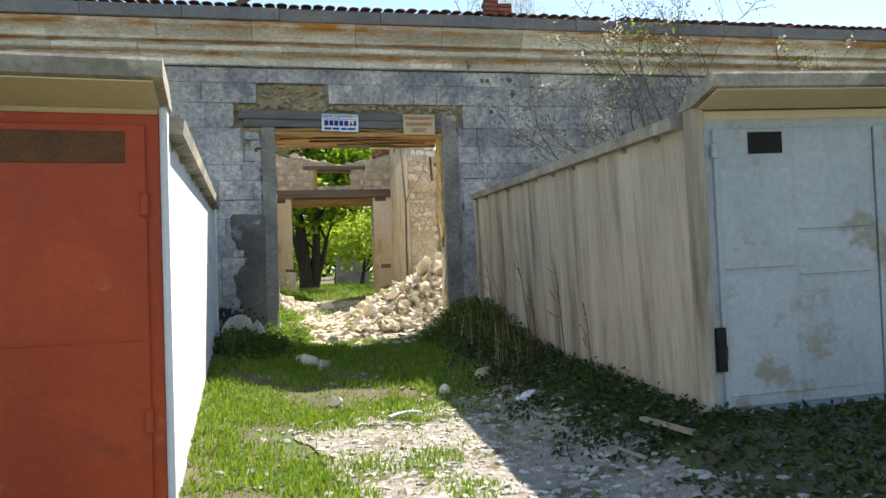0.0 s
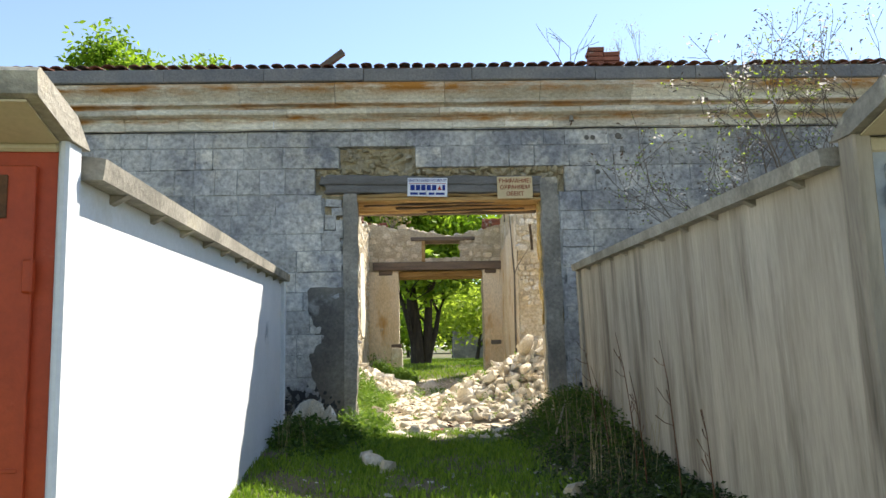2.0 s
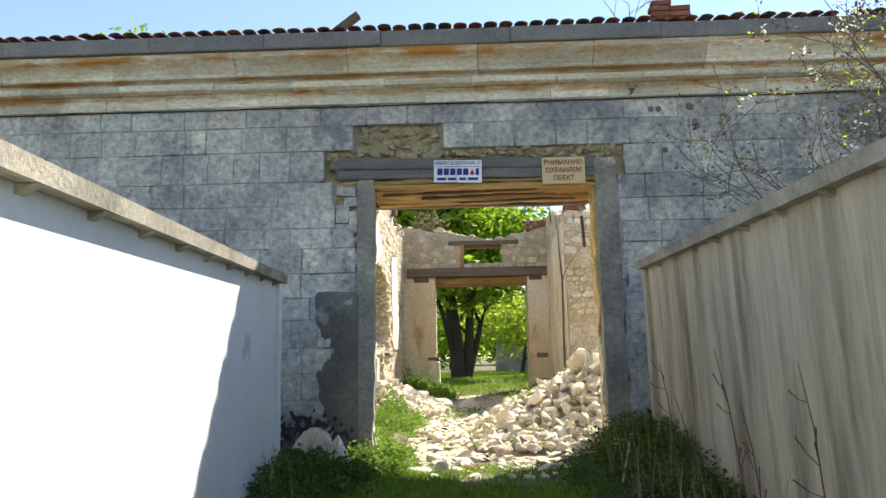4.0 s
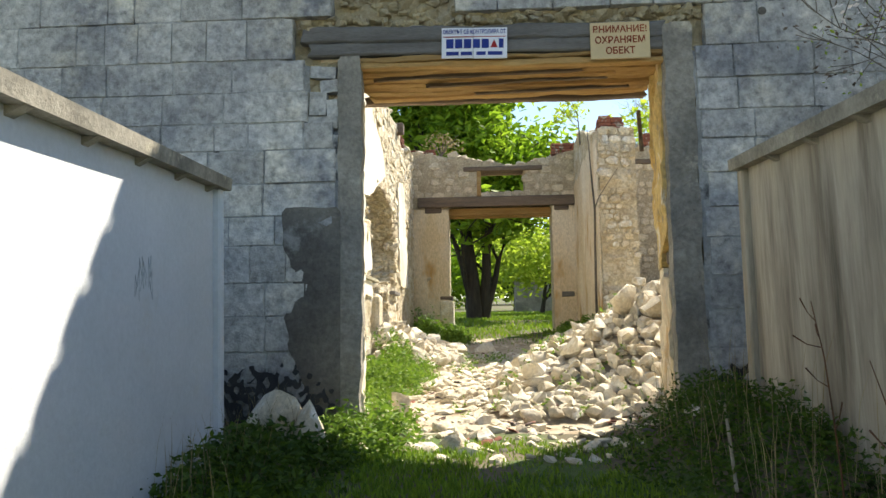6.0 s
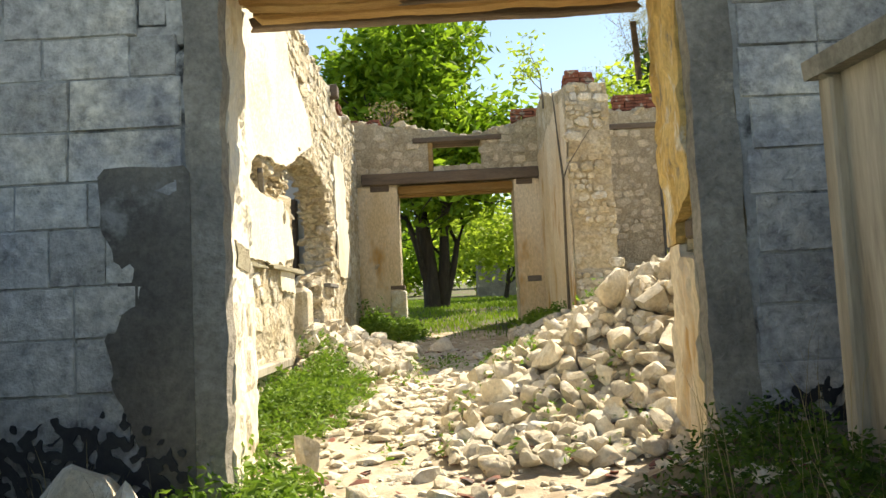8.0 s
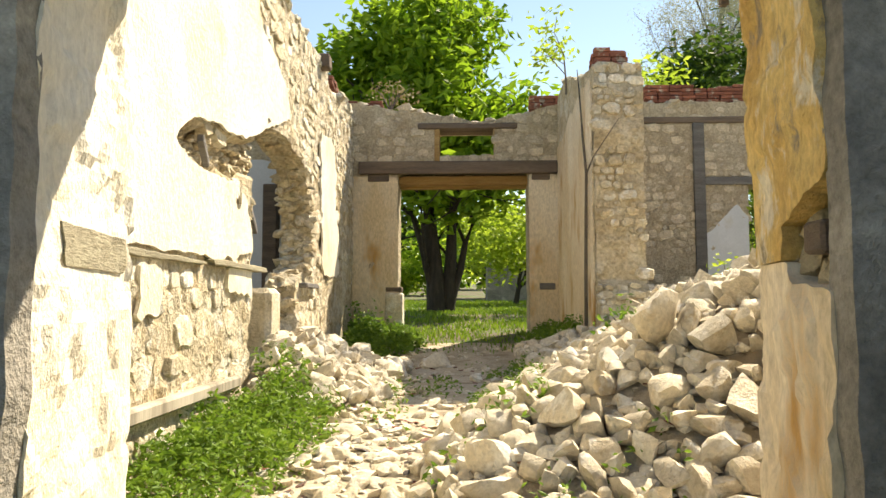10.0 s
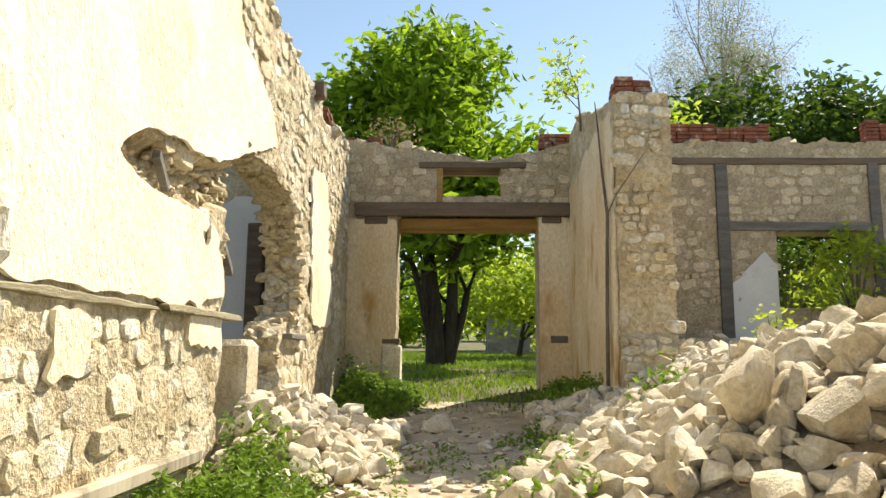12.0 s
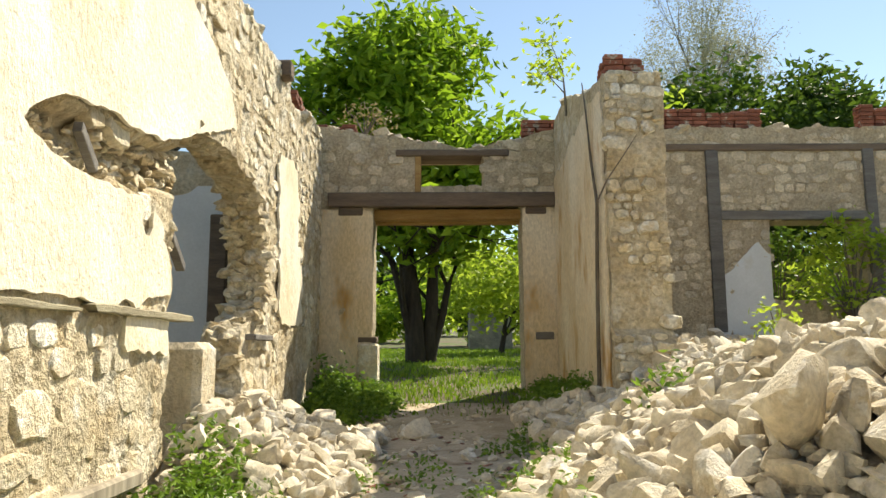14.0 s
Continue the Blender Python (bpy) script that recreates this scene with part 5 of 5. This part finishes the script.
def brick_stack(label, x, y, z, nx, ny, nzz, seed, sx=1.0):
    r = random.Random(seed)
    t = thing("brick_stack", label, "bricks", group="bricks on the wall tops", at=pose(x, y, z))
    for k in range(nzz):
        for i in range(nx):
            for j in range(ny):
                if k == nzz - 1 and r.random() < 0.35:
                    continue
                part("brick", BRICK, brick_red, t, m=pose((i - (nx - 1) / 2) * 0.275 * sx + r.uniform(-0.02, 0.02), (j - (ny - 1) / 2) * 0.15, 0.04 + k * 0.082, 0, 0, r.uniform(-5, 5)))
    return t


brick_stack("old red bricks atop the broken cross wall", 3.75, 21.75, 6.03, 2, 3, 4, 1)
brick_stack("row of red bricks on the rear wall top", 6.5, BY + 0.25, 6.62, 8, 2, 5, 2)
brick_stack("row of red bricks on the rear wall top", 10.4, BY + 0.25, 6.62, 6, 2, 6, 3)
brick_stack("red bricks at the corner of the walls", 3.25, BY + 0.3, 6.5, 3, 2, 4, 4)
brick_stack("red bricks at the corner of the walls", -0.85, BY + 0.2, 6.55, 3, 2, 2, 5)
brick_stack("loose red bricks atop the plastered side wall", LX - 0.3, 23.6, 6.3, 2, 6, 2, 6)
brick_stack("broken red brick chimney stub on the eaves", 3.72, 12.3, 6.44, 2, 1, 4, 7)

# sapling, vine and young growth on the walls
r = random.Random(95)
sap = thing("sapling", "young sapling rooted on the broken wall top", "sapling", at=pose(3.42, 24.2, 6.45))
out, tips = [], []
limbs(r, (0, 0, -0.1), (-0.05, 0, 1), 0.8, 0.025, 2, out, tips, 0.15, 3)
v, f = [], []
for path, radii in out:
    tube(path, [max(0.006, q) for q in radii], 5, v, f)
part("stem", mesh_from(v, f), twig_bark, sap)
part("leaves", foliage(tips, 0.08, 12, 0.16, 96), leaf_light, sap)
vine = thing("vine", "bare climbing stem on the plastered cross wall", "vine", at=pose(0, 0, 0))
v, f = [], []
tube([(3.36, 22.0, 1.6), (3.35, 21.9, 2.6), (3.36, 21.85, 3.6), (3.36, 21.75, 4.3), (3.37, 22.1, 5.0), (3.36, 22.3, 5.8), (3.36, 22.5, 6.3)], [0.03, 0.028, 0.026, 0.023, 0.02, 0.014, 0.008], 6, v, f)
tube([(3.36, 21.75, 4.3), (3.4, 21.33, 4.5), (3.6, 21.2, 4.8), (3.8, 21.22, 5.1)], [0.015, 0.012, 0.009, 0.005], 5, v, f)
part("stem", mesh_from(v, f), twig_bark, vine)


def bush(name, label, x, y, z, rad, n, leaf, mat, seed, cat="shrub"):
    rr = random.Random(seed)
    t = thing(name, label, cat, at=pose(x, y, z))
    pts = []
    for k in range(n):
        d = Vector((rr.gauss(0, 1), rr.gauss(0, 1), rr.gauss(0.3, 1))).normalized() * rr.uniform(0.5, 1)
        p = Vector((d.x * rad[0], d.y * rad[1], d.z * rad[2]))
        pts.append(p)
        if k % 6 == 0:
            part("stem", mesh_from(*tube([(0, 0, -rad[2]), p * 0.5 + Vector((0, 0, -0.2 * rad[2])), p], [0.02, 0.012, 0.005], 4)), twig_bark, t)
    part("leaves", foliage(pts, leaf, 5, 0.12, seed), mat, t)
    return t


bush("window_bush", "leafy elder bush growing through the window opening", 8.9, 25.4, 3.75, (1.15, 0.7, 1.0), 190, 0.085, leaf_light, 401)
bush("window_bush", "darker bush behind the window opening", 8.4, 27.4, 3.6, (1.4, 0.7, 1.4), 260, 0.10, leaf_dark, 402)
bush("young_shoot", "yellow-green young shoot between the stones", 5.2, 20.6, heap_z(5.2, 20.6) + 0.35, (0.22, 0.22, 0.35), 22, 0.06, leaf_light, 403)
bush("young_shoot", "yellow-green young shoot between the stones", 3.2, 18.4, heap_z(3.2, 18.4) + 0.12, (0.28, 0.28, 0.16), 22, 0.05, weed_mat, 404)
bush("wall_shrub", "bush beside the rear doorway", -0.75, 25.0, 1.75, (0.35, 0.4, 0.5), 60, 0.06, weed_mat, 405)
bush("wall_growth", "dry growth on the wall top", -0.3, BY + 0.4, 6.9, (0.5, 0.3, 0.35), 40, 0.05, dry_grass, 406)

# ---- gateway details ----
def on_proud(u, v, d):
    return (u, FY - d, v)


def cement_patch(u, v):
    left = table(v, [(0.7, -0.75), (1.2, -0.8), (1.55, -0.95), (1.9, -1.02), (2.25, -0.92), (2.55, -1.02), (3.0, -1.06)])
    return min(u - left + 0.05 * nz2(u, v, 0, 3), -0.48 - u, 2.95 - v + 0.02 * nz(u, 0, 0, 4))


part("cement_patch", sheet(cement_patch, -1.3, -0.47, 0.55, 3.0, 0.05, on_proud, 0.01, lambda u, v: 0.022 + 0.012 * nz2(u, v, 0, 2.5)), dark_cement, wall_front, "dark damp cement repair")


def soot(cu, cv, ru, rv, seed):
    return lambda u, v: min(1 - ((u - cu) / ru) ** 2 - ((v - cv) / rv) ** 2, 0.6) * 0.5 + 0.42 * nz2(u, v, seed, 15) - 0.22 + 0.25 * (cv - v)


black_paint = surface("black_spray", (0.02, 0.02, 0.025), (0.04, 0.04, 0.04), 8, 40, rough=0.7, bump=0.1)
part("graffiti", sheet(soot(-1.25, 1.05, 0.9, 0.5, 1), -2.2, -0.5, 0.7, 1.7, 0.025, on_proud, -0.03, lambda u, v: 0.042, back=False), black_paint, wall_front, "smeared black spray paint")
part("graffiti", sheet(soot(3.3, 1.2, 0.5, 0.32, 2), 2.9, 3.9, 0.8, 1.6, 0.025, on_proud, -0.012, lambda u, v: 0.02, back=False), black_paint, wall_front, "smeared black spray paint")
# broken pocket in the plastered cheek
wall_rocks = [me.copy() for me in ROCKS]
for me in wall_rocks:
    me.materials.clear()
    me.materials.append(core_rubble)
for y, z, q, k in ((12.72, 2.30, 0.15, 3), (12.9, 2.27, 0.19, 5), (13.05, 2.36, 0.17, 1), (12.8, 2.62, 0.16, 7), (12.98, 2.52, 0.15, 9), (12.66, 2.46, 0.2, 2)):
    part("broken_masonry", wall_rocks[k], core_rubble, gateway, "broken lump of masonry", Matrix.Translation((2.80, y, z)) @ Euler((k, 2 * k, 0)).to_matrix().to_4x4() @ Matrix.Diagonal((q, q, q * 0.8, 1)))
part("beam_stub", box(2.67, 2.95, 12.74, 12.90, 2.37, 2.50, 0.015), brown_timber, gateway, "rotten dark beam end in the broken pocket")
part("reveal_timber", reveal(-0.342, -0.497, FY + 0.42, 13.80, 2.34, 2.52, 1, 0.1), pale_timber, gateway, "mossy grey timber band in the cheek")
# hanging stick at the top of the opening
part("hanging_slat", box(-0.02, 0.02, -0.02, 0.02, -0.45, 0.0, 0.004), brown_timber, gateway, "splintered hanging slat", pose(2.58, 13.45, 4.1, 6, -4, 0))

# ---- litter in the yard ----
def lying(name, label, cat, x0, y0, x1, y1, w, h, mat, lift=0.0):
    a, b = Vector((x0, y0, ground_z(x0, y0) + 0.03 + lift)), Vector((x1, y1, ground_z(x1, y1) + 0.03 + lift))
    d = b - a
    m = Matrix.Translation((a + b) / 2) @ d.to_track_quat("X", "Z").to_matrix().to_4x4()
    return solid(name, mesh_of(box(-d.length / 2, d.length / 2, -w / 2, w / 2, -h / 2, h / 2, 0.006)), mat, label, cat, at=m)


lying("plank", "pale broken lath lying in the grass", "plank", 2.10, 4.62, 2.13, 4.29, 0.035, 0.02, pale_timber, 0.04)
lying("plank", "pale broken board beside the concrete garage", "plank", 2.45, 4.95, 2.52, 4.35, 0.06, 0.03, pale_timber, 0.05)
lying("plank", "thin dry stick leaning in the weeds", "stick", 2.62, 11.2, 2.22, 9.8, 0.02, 0.02, pale_timber, 0.12)
hose = thing("hose", "short curved white plastic hose on the grass", "hose")
v, f = [], []
pts = []
for k in range(9):
    t = k / 8
    x, y = lerp(0.76, 1.06, t), 6.34 + 0.16 * math.sin(t * 2.6)
    pts.append((x, y, ground_z(x, y) + 0.05))
tube(pts, [0.016] * 9, 7, v, f)
part("pipe", mesh_from(v, f, "pipe", True), white_paint, hose)
scrap = scatter(1, 2.1, 2.12, 6.6, 6.62, 0.16, 0.17, lambda x, y: 1, [BIT], 3, ground_z, 0.35, 1.2)
solid("plastic_scrap", scrap, white_paint, "crumpled white plastic scrap in the grass", "litter")
# scratched drawing on the white garage
scr = thing("wall_scribble", "faint dark scribble on the white garage wall", "graffiti")
v, f = [], []
sr = random.Random(4)
for k in range(5):
    y0, z0 = 5.55 + 0.05 * k, 1.35 + sr.uniform(-0.05, 0.05)
    pts = [LEFT_AT @ Vector((-0.017, y0 + sr.uniform(-0.05, 0.05), z0 + (q % 2) * 0.16 + sr.uniform(-0.05, 0.05))) for q in range(5)]
    tube(pts, [0.0015] * 5, 4, v, f)
part("line", mesh_from(v, f), grey_paint, scr)
# bare twigs on the eaves
r = random.Random(97)
tw = thing("roof_twigs", "bare thin sapling rooted on the eaves", "sapling", at=pose(3.25, 12.7, 6.4))
out, tips = [], []
for d in ((0, 0, 1), (-0.35, 0, 0.9), (0.2, 0, 1)):
    limbs(r, (0, 0, 0), d, 0.6, 0.010, 2, out, tips, 0.12, 2)
v, f = [], []
for path, radii in out:
    tube(path, [max(0.004, q) for q in radii], 4, v, f)
part("stem", mesh_from(v, f), twig_bark, tw)

# ---- signs ----
sign_white = surface("white_sign", (0.72, 0.73, 0.78), (0.66, 0.67, 0.72), 3, 30, rough=0.5, bump=0.05, fine_mix=0.05, vary=0)
sign_tan = surface("yellowed_sign", (0.60, 0.46, 0.26), (0.54, 0.41, 0.23), 3, 30, rough=0.5, bump=0.05, fine_mix=0.06, vary=0)
ink_blue = surface("blue_ink", (0.02, 0.04, 0.22), (0.03, 0.05, 0.25), 3, 30, bump=0, fine_mix=0.05)
ink_red = surface("red_ink", (0.34, 0.03, 0.03), (0.28, 0.03, 0.03), 3, 30, bump=0, fine_mix=0.05)
ink_brown = surface("brown_ink", (0.26, 0.05, 0.02), (0.20, 0.04, 0.02), 3, 30, bump=0, fine_mix=0.05)


def lettering(text, size, x, z, y, mat, parent, wide=1.0):
    c = bpy.data.curves.new("words", "FONT")
    c.body, c.size, c.align_x, c.align_y, c.extrude = text, size, "CENTER", "CENTER", 0.0015
    c.offset = size * 0.018
    ob = bpy.data.objects.new("words", c)
    scene.collection.objects.link(ob)
    bpy.context.view_layer.update()
    me = bpy.data.meshes.new_from_object(ob.evaluated_get(bpy.context.evaluated_depsgraph_get()))
    bpy.data.objects.remove(ob)
    me.transform(pose(x, y, z, 90) @ Matrix.Diagonal((wide, 1, 1, 1)))
    me.materials.clear()
    return part("lettering", me, mat, parent)


s1 = thing("sign", "white alarm company sign with blue lettering, split in two", "sign", at=pose(0.825, FY - 0.02, 4.51, 0, 1.2, 0))
part("plate", box(-0.315, -0.012, -0.022, -0.004, -0.15, 0.15, 0.003), sign_white, s1)
part("plate", box(-0.008, 0.315, -0.026, -0.004, -0.155, 0.148, 0.003), sign_white, s1)
lettering("ОБЕКТЪТ СЕ КОНТРОЛИРА ОТ", 0.058, 0, 0.105, -0.028, ink_blue, s1, 0.68)
part("rule", box(-0.30, 0.30, -0.0285, -0.02, 0.055, 0.062), ink_red, s1)
for x0, x1 in ((-0.27, -0.20), (-0.185, -0.115), (-0.10, -0.03), (-0.012, 0.055), (0.07, 0.14), (0.235, 0.28)):
    part("brand_bar", box(x0, x1, -0.029, -0.024, -0.055, 0.035), ink_blue, s1, "blue bar of a company mark")
part("brand_triangle", prism([(0.155, -0.05), (0.225, -0.05), (0.19, 0.03)], -0.029, -0.024, "y"), ink_red, s1)
for x0, x1 in ((-0.27, -0.15), (-0.13, -0.02), (0.02, 0.11), (0.13, 0.27)):
    part("number_bar", box(x0, x1, -0.029, -0.024, -0.125, -0.09), ink_blue, s1, "blue bar of a telephone line")
s2 = thing("sign", "yellowed warning sign with brown Cyrillic lettering", "sign", at=pose(2.21, FY - 0.02, 4.485, 0, 0, 0))
part("plate", box(-0.28, 0.28, -0.022, -0.004, -0.18, 0.18, 0.004), sign_tan, s2)
for text, z in (("ВНИМАНИЕ!", 0.105), ("ОХРАНЯЕМ", 0.0), ("ОБЕКТ", -0.105)):
    lettering(text, 0.092, 0, z, -0.024, ink_brown, s2, 0.92)

# ---- insulators, bolts and wire on the front wall ----
for x, z in ((3.15, 5.52), (3.94, 5.0)):
    t = thing("insulator", "small old insulator on an iron hook", "insulator", group="insulators on the front wall", at=pose(x, FY, z))
    v, f = [], []
    tube([(0, 0.02, 0), (0, -0.08, 0), (0, -0.11, -0.02), (0, -0.11, 0.03)], [0.012] * 4, 6, v, f)
    part("hook", mesh_from(v, f), rust, t)
    bm = bmesh.new()
    for z0, z1, r0, r1 in ((0.03, 0.07, 0.045, 0.03), (0.07, 0.12, 0.035, 0.022)):
        bmesh.ops.create_cone(bm, cap_ends=True, segments=12, radius1=r0, radius2=r1, depth=z1 - z0, matrix=Matrix.Translation((0, -0.11, (z0 + z1) / 2)))
    part("cup", bm, grey_cement, t)
for x, z in ((3.87, 5.58), (3.92, 5.33), (3.55, 4.73), (3.4, 5.3), (3.5, 5.3)):
    bm = bmesh.new()
    bmesh.ops.create_cone(bm, cap_ends=True, segments=12, radius1=0.06 if z > 5.31 else 0.03, radius2=0.04, depth=0.03, matrix=pose(x, FY - 0.01, z, 90))
    solid("wall_plate", mesh_of(bm), dark_cement, "small dark round plate on the front wall", "wall plate", group="plates on the front wall")
cable = thing("cable", "dark cable along the top of the front wall", "cable")
v, f = [], []
tube([(x, FY - 0.03, 5.455 + 0.012 * nz(x, 0, 0, 0.9)) for x in lines([(-13, 15, 0.7)])], [0.009] * len(lines([(-13, 15, 0.7)])), 5, v, f)
part("wire", mesh_from(v, f), black_void, cable)

# ---- roof edge ----
roof_front = thing("roof_front", "strip of old red roof tiles along the eaves", "roof", "structure")
tl = []
n = 7
for i in range(n):
    a = math.pi * i / (n - 1)
    tl.append((math.cos(a) * 0.09, math.sin(a) * 0.045))
tv = [(a, 0, b) for a, b in tl] + [(a * 0.85, 0.42, b * 0.85 + 0.10) for a, b in tl] + [(a * 0.82, 0, b * 0.78) for a, b in tl] + [(a * 0.7, 0.42, b * 0.65 + 0.10) for a, b in tl]
tf = []
for i in range(n - 1):
    tf += [(i, i + 1, n + i + 1, n + i), (2 * n + i + 1, 2 * n + i, 3 * n + i, 3 * n + i + 1), (i + 1, i, 2 * n + i, 2 * n + i + 1)]
TILE = mesh_from(tv, tf, "tile", True)
TILE.materials.append(roof_tile)
part("roof_board", box(-14, 16, FY - 0.36, FY + 0.5, 6.352, 6.37), brown_timber, roof_front)
rr = random.Random(55)
v, f = [], []
x = -13.9
while x < 15.9:
    z = 6.375 + rr.uniform(-0.008, 0.012)
    if rr.random() > 0.05:
        m = pose(x, FY - 0.43 + rr.uniform(-0.015, 0.015), z, 0, 0, rr.uniform(-4, 4))
        if -6 < x < 9.5:
            part("tile", TILE, roof_tile, roof_front, m=m)
        else:
            join_into(v, f, TILE, m)
        join_into(v, f, TILE, pose(x, FY - 0.10, z + 0.07, 0, 0, rr.uniform(-4, 4)))
    x += 0.2
part("far_tiles", mesh_from(v, f), roof_tile, roof_front, kind="stuff")
solid("broken_rafter", mesh_of(box(-0.34, 0.34, -0.05, 0.05, -0.05, 0.05, 0.006)), brown_timber, "broken rafter end sticking up from the roof", "rafter", at=pose(-0.78, 12.5, 6.62, 0, -38, 0))

# ---- facing blocks of the front wall ----
def unit_block(seed):
    r = random.Random(seed)
    v = [(x, 0.5, z) for x, z in ((-0.5, -0.5), (0.5, -0.5), (0.5, 0.5), (-0.5, 0.5))]
    corners = ((-0.5, -0.5), (0.5, -0.5), (0.5, 0.5), (-0.5, 0.5))
    v += [(x * r.uniform(0.985, 1.0), -0.40, z * r.uniform(0.975, 1.0)) for x, z in corners]
    v += [(x * r.uniform(0.955, 0.985), -0.5 + r.uniform(-0.05, 0.03), z * r.uniform(0.935, 0.975)) for x, z in corners]
    f = [(8, 9, 10, 11)]
    for j in (0, 4):
        f += [(j + k, j + (k + 1) % 4, j + 4 + (k + 1) % 4, j + 4 + k) for k in range(4)]
    me = mesh_from(v, f)
    me.materials.append(ashlar)
    return me


BLOCKS = [unit_block(600 + k) for k in range(10)]
rr = random.Random(77)
v, f = [], []
count = 0
z = 0.32
courses = [0.34, 0.30, 0.33, 0.29, 0.34, 0.31, 0.36, 0.28, 0.32, 0.33, 0.27, 0.31, 0.32, 0.42, 0.35, 0.285]
for course in courses:
    top = z + course
    spans = [(-14.0, 16.0)]
    for a, b in slot(z + 0.16):
        a, b = a + rr.uniform(-0.06, 0.02), b + rr.uniform(-0.02, 0.08)
        spans = [q for s0, s1_ in spans for q in ((s0, min(s1_, a)), (max(s0, b), s1_)) if q[1] - q[0] > 0.02]
    for s0, s1_ in spans:
        x = s0
        while x < s1_ - 0.01:
            w = rr.choice((rr.uniform(0.26, 0.42), rr.uniform(0.4, 0.62), rr.uniform(0.5, 0.78)))
            if s1_ - (x + w) < 0.2:
                w = s1_ - x
            m = Matrix.Translation((x + w / 2, FY + 0.05 + rr.uniform(-0.007, 0.008), (z + top) / 2)) @ Matrix.Rotation(rr.uniform(-0.006, 0.006), 4, "Y") @ Matrix.Diagonal((w - rr.uniform(0.002, 0.012), 0.12, top - z - rr.uniform(0.002, 0.012), 1))
            me = rr.choice(BLOCKS)
            if count < 300 and -3.2 < x < 4.6 and z > 1.2:
                part("block", me, ashlar, wall_front, m=m)
                count += 1
            else:
                join_into(v, f, me, m)
            x += w
    z = top
for x, zz, w, h, turn in ((-0.66, 4.29, 0.26, 0.12, 4), (-0.60, 4.15, 0.18, 0.13, -5), (-0.71, 3.98, 0.17, 0.24, 2), (-0.57, 3.92, 0.11, 0.20, -3), (-0.66, 3.79, 0.30, 0.12, 1)):
    part("broken_block", rr.choice(BLOCKS), ashlar, wall_front, m=Matrix.Translation((x, FY + 0.085, zz)) @ Matrix.Rotation(radians(turn), 4, "Y") @ Matrix.Diagonal((w, 0.12, h, 1)))
part("outer_blocks", mesh_from(v, f), ashlar, wall_front, kind="stuff")
